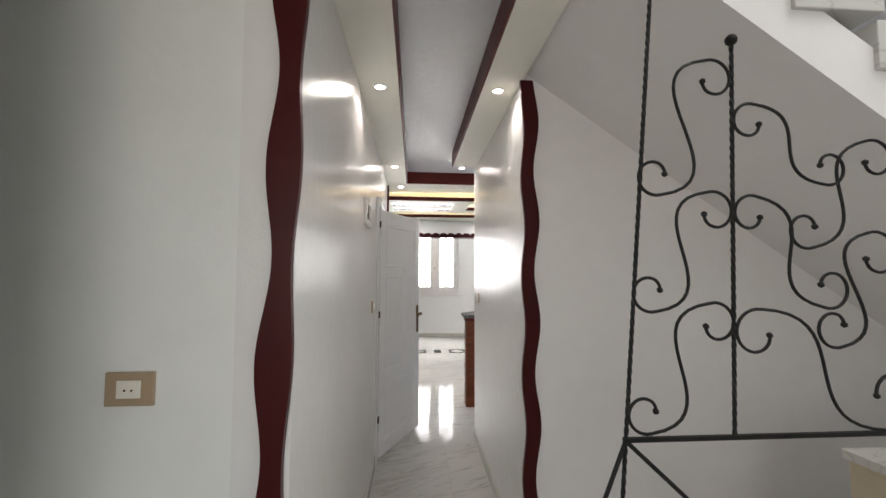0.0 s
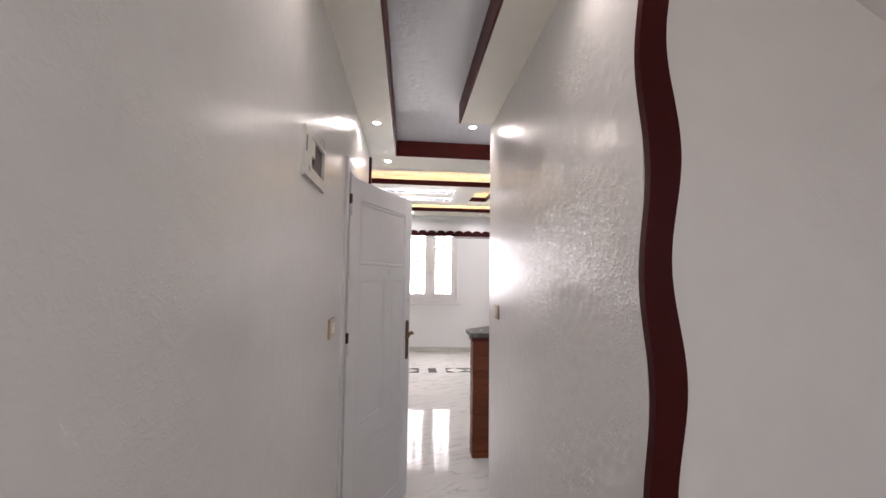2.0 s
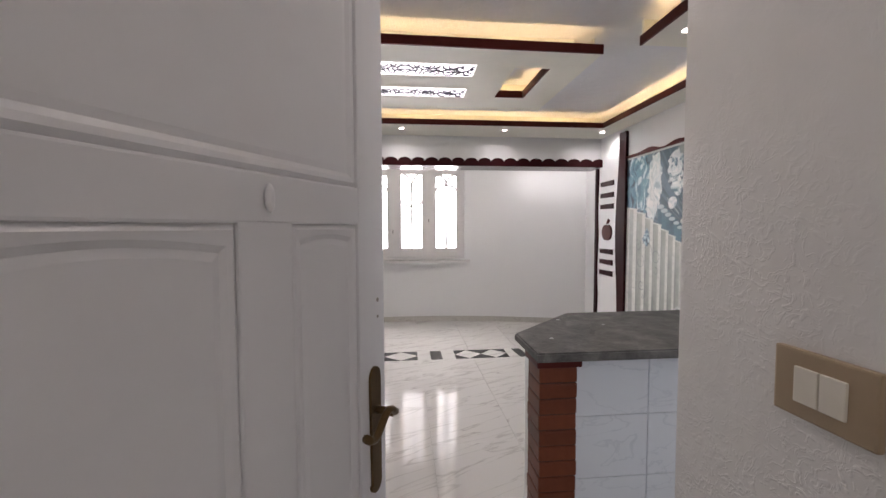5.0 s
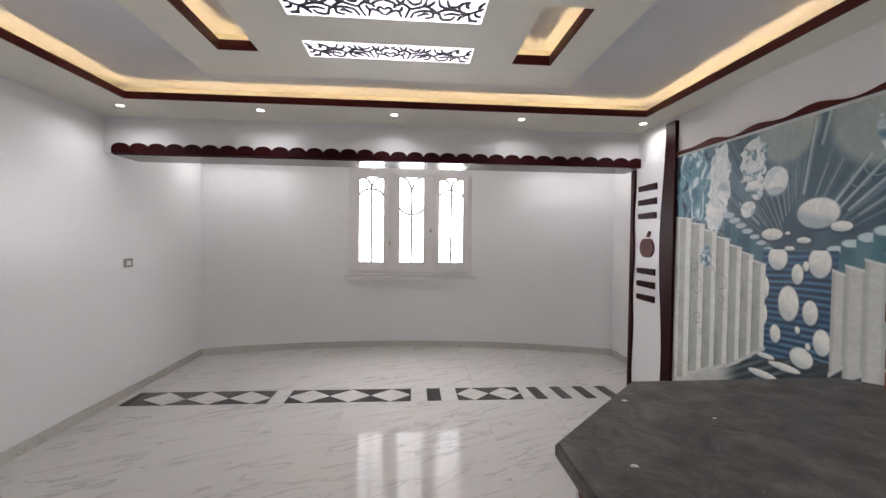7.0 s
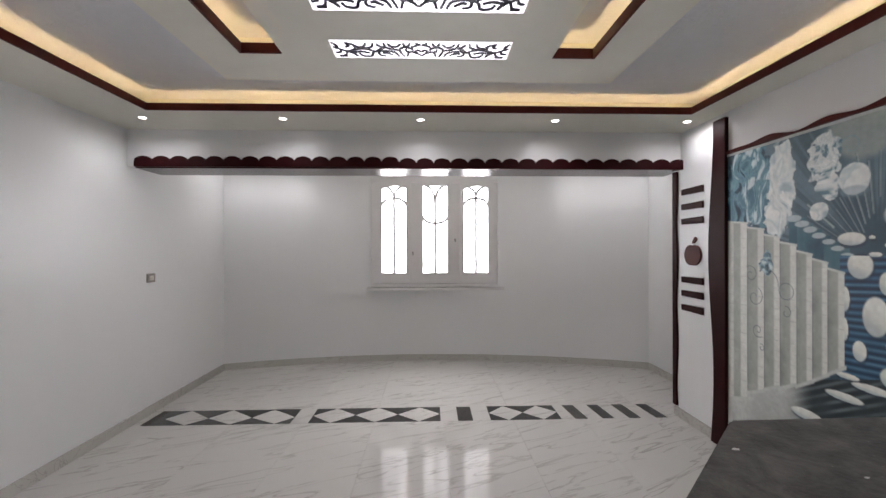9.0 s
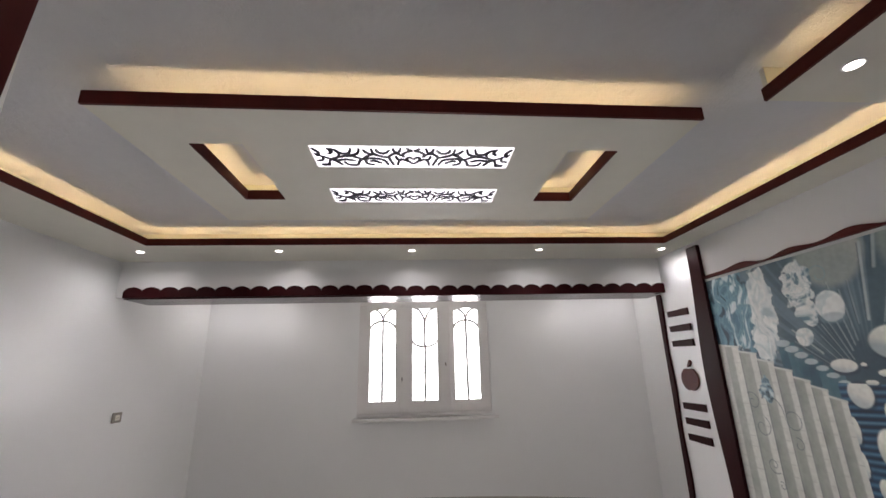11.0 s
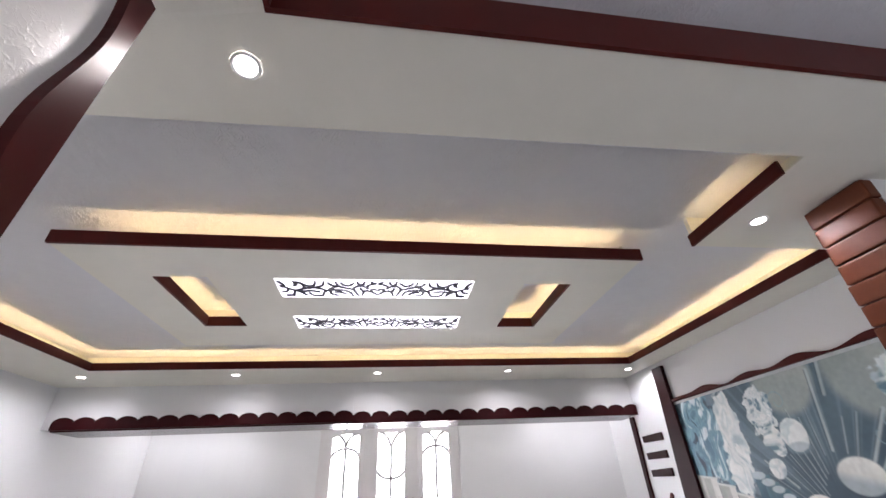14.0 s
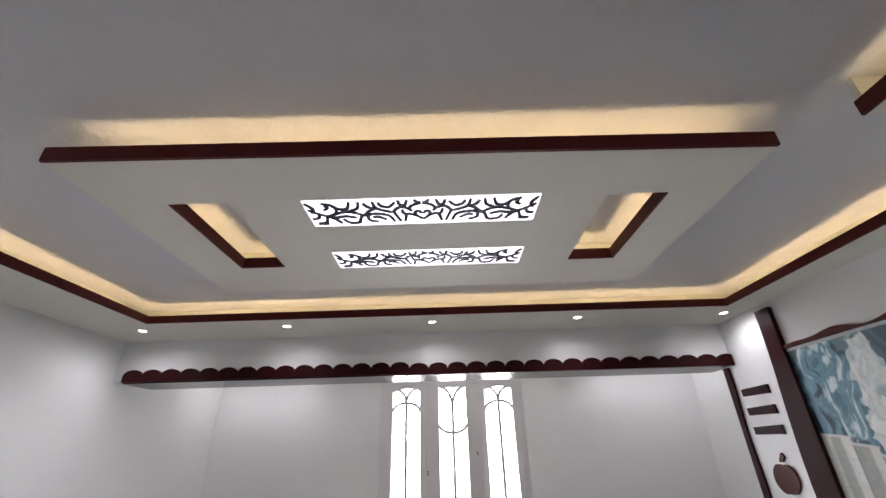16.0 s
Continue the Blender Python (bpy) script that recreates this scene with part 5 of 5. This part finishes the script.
def s_scroll(x0, z0, x1, z1, r0, r1, t0, t1, side0, side1, bow):
    """A flat iron scroll: a curl at each end joined by a bent bar. The curls wind round their own middles."""
    def curl(cx, cz, r, a, sense, turns):
        return [(cx + r * (1 - 0.5 * (i / 22) ** 1.5) * math.cos(a + sense * turns * 2 * math.pi * i / 22), cz + r * (1 - 0.5 * (i / 22) ** 1.5) * math.sin(a + sense * turns * 2 * math.pi * i / 22)) for i in range(23)]
    c0, c1 = curl(x0, z0 - 0.009, r0 + 0.009, t0, side0, 0.76), curl(x1, z1 - 0.009, r1 + 0.009, t1, side1, 0.76)
    p, q = Vector(c0[0]), Vector(c1[0])
    tp = (Vector(c0[0]) - Vector(c0[1])).normalized()
    tq = (Vector(c1[0]) - Vector(c1[1])).normalized()
    k = (q - p).length * bow
    mid = []
    for i in range(1, 18):
        t = i / 18
        h = ((1 - t) ** 3) * p + 3 * ((1 - t) ** 2) * t * (p + tp * k) + 3 * (1 - t) * t * t * (q + tq * k) + (t ** 3) * q
        mid.append((h.x, h.y))
    line = c0[::-1] + mid + c1
    bm = bmesh.new()
    tube(bm, [(a, 0, b) for a, b in line], 0.0046, 7)
    bmesh.ops.create_icosphere(bm, subdivisions=1, radius=0.0095, matrix=Matrix.Translation((line[0][0], 0, line[0][1])))
    bmesh.ops.create_icosphere(bm, subdivisions=1, radius=0.0095, matrix=Matrix.Translation((line[-1][0], 0, line[-1][1])))
    return part("scroll", bm, IRON, rail, smooth=True)


R = radians
# between the first two bars, three in a column
for xl, zl, xr, zr in ((0.967, 1.81, 1.142, 2.09), (0.945, 1.488, 1.135, 1.71), (0.925, 1.163, 1.13, 1.40)):
    s_scroll(xl, zl, xr, zr, 0.046, 0.05, R(-75), R(105), -1, -1, 0.66)
# beyond the second bar
s_scroll(1.252, 1.97, 1.487, 1.845, 0.046, 0.043, R(75), R(-105), 1, 1, 0.66)
s_scroll(1.245, 1.705, 1.475, 1.50, 0.046, 0.05, R(70), R(-110), 1, 1, 0.66)
s_scroll(1.252, 1.372, 1.645, 1.192, 0.06, 0.082, R(80), R(-100), 1, 1, 0.62)
s_scroll(1.41, 1.665, 1.63, 1.87, 0.046, 0.05, R(-70), R(110), -1, -1, 0.66)
s_scroll(1.484, 1.388, 1.622, 1.592, 0.048, 0.060, R(-70), R(110), -1, -1, 0.66)

cab = thing("low_cabinet", "low cream cabinet with a pale stone top under the stairs", "cabinet", at=(1.70, 1.65, 0))
slab("body", (0.015, -0.9, 0.0), (0.85, -0.01, 0.93), CREAM, cab, "cream laminate body", w=0.003)
slab("worktop", (0.0, -0.92, 0.93), (0.87, 0.0, 0.96), SKIRT, cab, "pale stone top", w=0.004)


# ---- skirting ----
def skirting(name, pts, h=0.085, t=0.012, piece=0.6):
    """Tiles along a wall line given by points, standing on the left-hand side of the line."""
    root = tagged(new(name), "cream marble-look skirting tiles at the wall's foot", "skirting", kind="structure")
    for (xa, ya), (xb, yb) in zip(pts, pts[1:]):
        l = math.hypot(xb - xa, yb - ya)
        n = max(1, round(l / piece))
        dx, dy = (xb - xa) / l, (yb - ya) / l
        for i in range(n):
            a, b = l * i / n + 0.001, l * (i + 1) / n - 0.001
            bm = bmesh.new()
            prism(bm, [(xa + dx * a, ya + dy * a), (xa + dx * b, ya + dy * b), (xa + dx * b - dy * t, ya + dy * b + dx * t), (xa + dx * a - dy * t, ya + dy * a + dx * t)], "z", 0.004, h)
            part("skirting_tile", bm, SKIRT, root)


skirting("baseboard_left", [(XL, 8.36), (XL, YE)])
skirting("baseboard_left_alcove", [(XL - 0.004, arc(XL)), (XL - 0.004, 8.36)])
xs = [3.14 - i * (3.14 - XL) / 12 for i in range(13)]
skirting("baseboard_window", [(x, arc(x)) for x in xs], piece=0.45)
skirting("baseboard_right", [(XM, 5.5), (XM, 8.13)])
skirting("baseboard_alcove_right", [(3.14, 8.13), (3.14, arc(3.14))])
skirting("baseboard_corridor_right", [(XR, YR), (XE, YD)])
skirting("baseboard_corridor_left", [(0.0, DY0 - 0.06), (0.0, Y0 + 0.03)])

# ---- floor band of black and cream pieces ----
SY0, SY1 = 8.055, 8.365
band = tagged(new("floor_border"), "black and cream stone border set in the floor", "floor border", kind="structure")
GAP = 0.0015


def inlay(pts, material, name):
    cx, cy = sum(p[0] for p in pts) / len(pts), sum(p[1] for p in pts) / len(pts)
    bm = bmesh.new()
    q = []
    for x, y in pts:
        d = math.hypot(x - cx, y - cy)
        q.append((x + (cx - x) / d * GAP, y + (cy - y) / d * GAP))
    prism(bm, q, "z", 0.0, 0.0045)
    part(name, bm, material, band)


def diamonds(x0, n, step, skew):
    """A run of cream diamonds with black triangles above and below."""
    ym = (SY0 + SY1) / 2
    hw = step / 2
    for i in range(n):
        c = x0 + (i + 0.5) * step
        inlay([(c - hw, ym - skew * 0.1), (c + skew * 0.25, SY0), (c + hw, ym - skew * 0.1), (c - skew * 0.25, SY1)], FLOOR, "diamond_tile")
    for i in range(n + 1):
        c = x0 + i * step
        l, r = c - hw if i > 0 else c, c + hw if i < n else c
        tl, tr = (l - skew * 0.25 if i > 0 else l), (r - skew * 0.25 if i < n else r)
        bl, br = (l + skew * 0.25 if i > 0 else l), (r + skew * 0.25 if i < n else r)
        inlay([(tl, SY1), (c, ym - skew * 0.1), (tr, SY1)], BLACK, "black_triangle_tile")
        inlay([(bl, SY0), (br, SY0), (c, ym - skew * 0.1)], BLACK, "black_triangle_tile")


inlay([(-1.985, SY0), (-1.86, SY0), (-1.86, SY1), (-1.985, SY1)], BLACK, "black_tile")
diamonds(-1.86, 3, 0.375, 0.22)
inlay([(-0.735, SY0), (-0.585, SY0), (-0.585, SY1), (-0.735, SY1)], FLOOR, "cream_tile")
diamonds(-0.585, 3, 0.378, 0.0)
inlay([(0.549, SY0), (0.70, SY0), (0.70, SY1), (0.549, SY1)], FLOOR, "cream_tile")
inlay([(0.70, SY0), (0.83, SY0), (0.83, SY1), (0.70, SY1)], BLACK, "black_tile")
inlay([(0.83, SY0), (0.985, SY0), (0.985, SY1), (0.83, SY1)], FLOOR, "cream_tile")
diamonds(0.985, 2, 0.31, 0.0)
inlay([(1.605, SY0), (1.70, SY0), (1.70, SY1), (1.605, SY1)], FLOOR, "cream_tile")
for i in range(4):
    x = 1.70 + i * 0.235
    inlay([(x + 0.03, SY0), (x + 0.135, SY0), (x + 0.105, SY1), (x, SY1)], BLACK, "black_bar_tile")
    inlay([(x + 0.135, SY0), (x + 0.265, SY0), (x + 0.235, SY1), (x + 0.105, SY1)], FLOOR, "cream_tile")
inlay([(-2.055, SY0), (-1.985, SY0), (-1.985, SY1), (-2.055, SY1)], FLOOR, "cream_tile")

# ---- floor tiles ----
TILE = 0.6
shared = {}


def floor_tile(x0, x1, y0, y1):
    w, d = round(x1 - x0, 4), round(y1 - y0, 4)
    if (w, d) not in shared:
        bm = bmesh.new()
        prism(bm, [(0.001, 0.001), (w - 0.001, 0.001), (w - 0.001, d - 0.001), (0.001, d - 0.001)], "z", 0.0005, 0.004)
        me = bpy.data.meshes.new("floor_tile")
        bm.to_mesh(me)
        bm.free()
        me.materials.append(FLOOR)
        shared[(w, d)] = me
    ob = new("floor_tile", shared[(w, d)])
    ob.parent = floor
    ob.location = (x0, y0, 0)


rows = [(SY0 - (i + 1) * TILE, SY0 - i * TILE) for i in range(16)] + [(SY1 + i * TILE, SY1 + (i + 1) * TILE) for i in range(4)]
for y0, y1 in rows:
    for i in range(10):
        x0 = -2.42 + i * TILE
        floor_tile(x0, x0 + TILE, y0, y1)
floor_tile(2.64, 3.3, SY0, SY1)
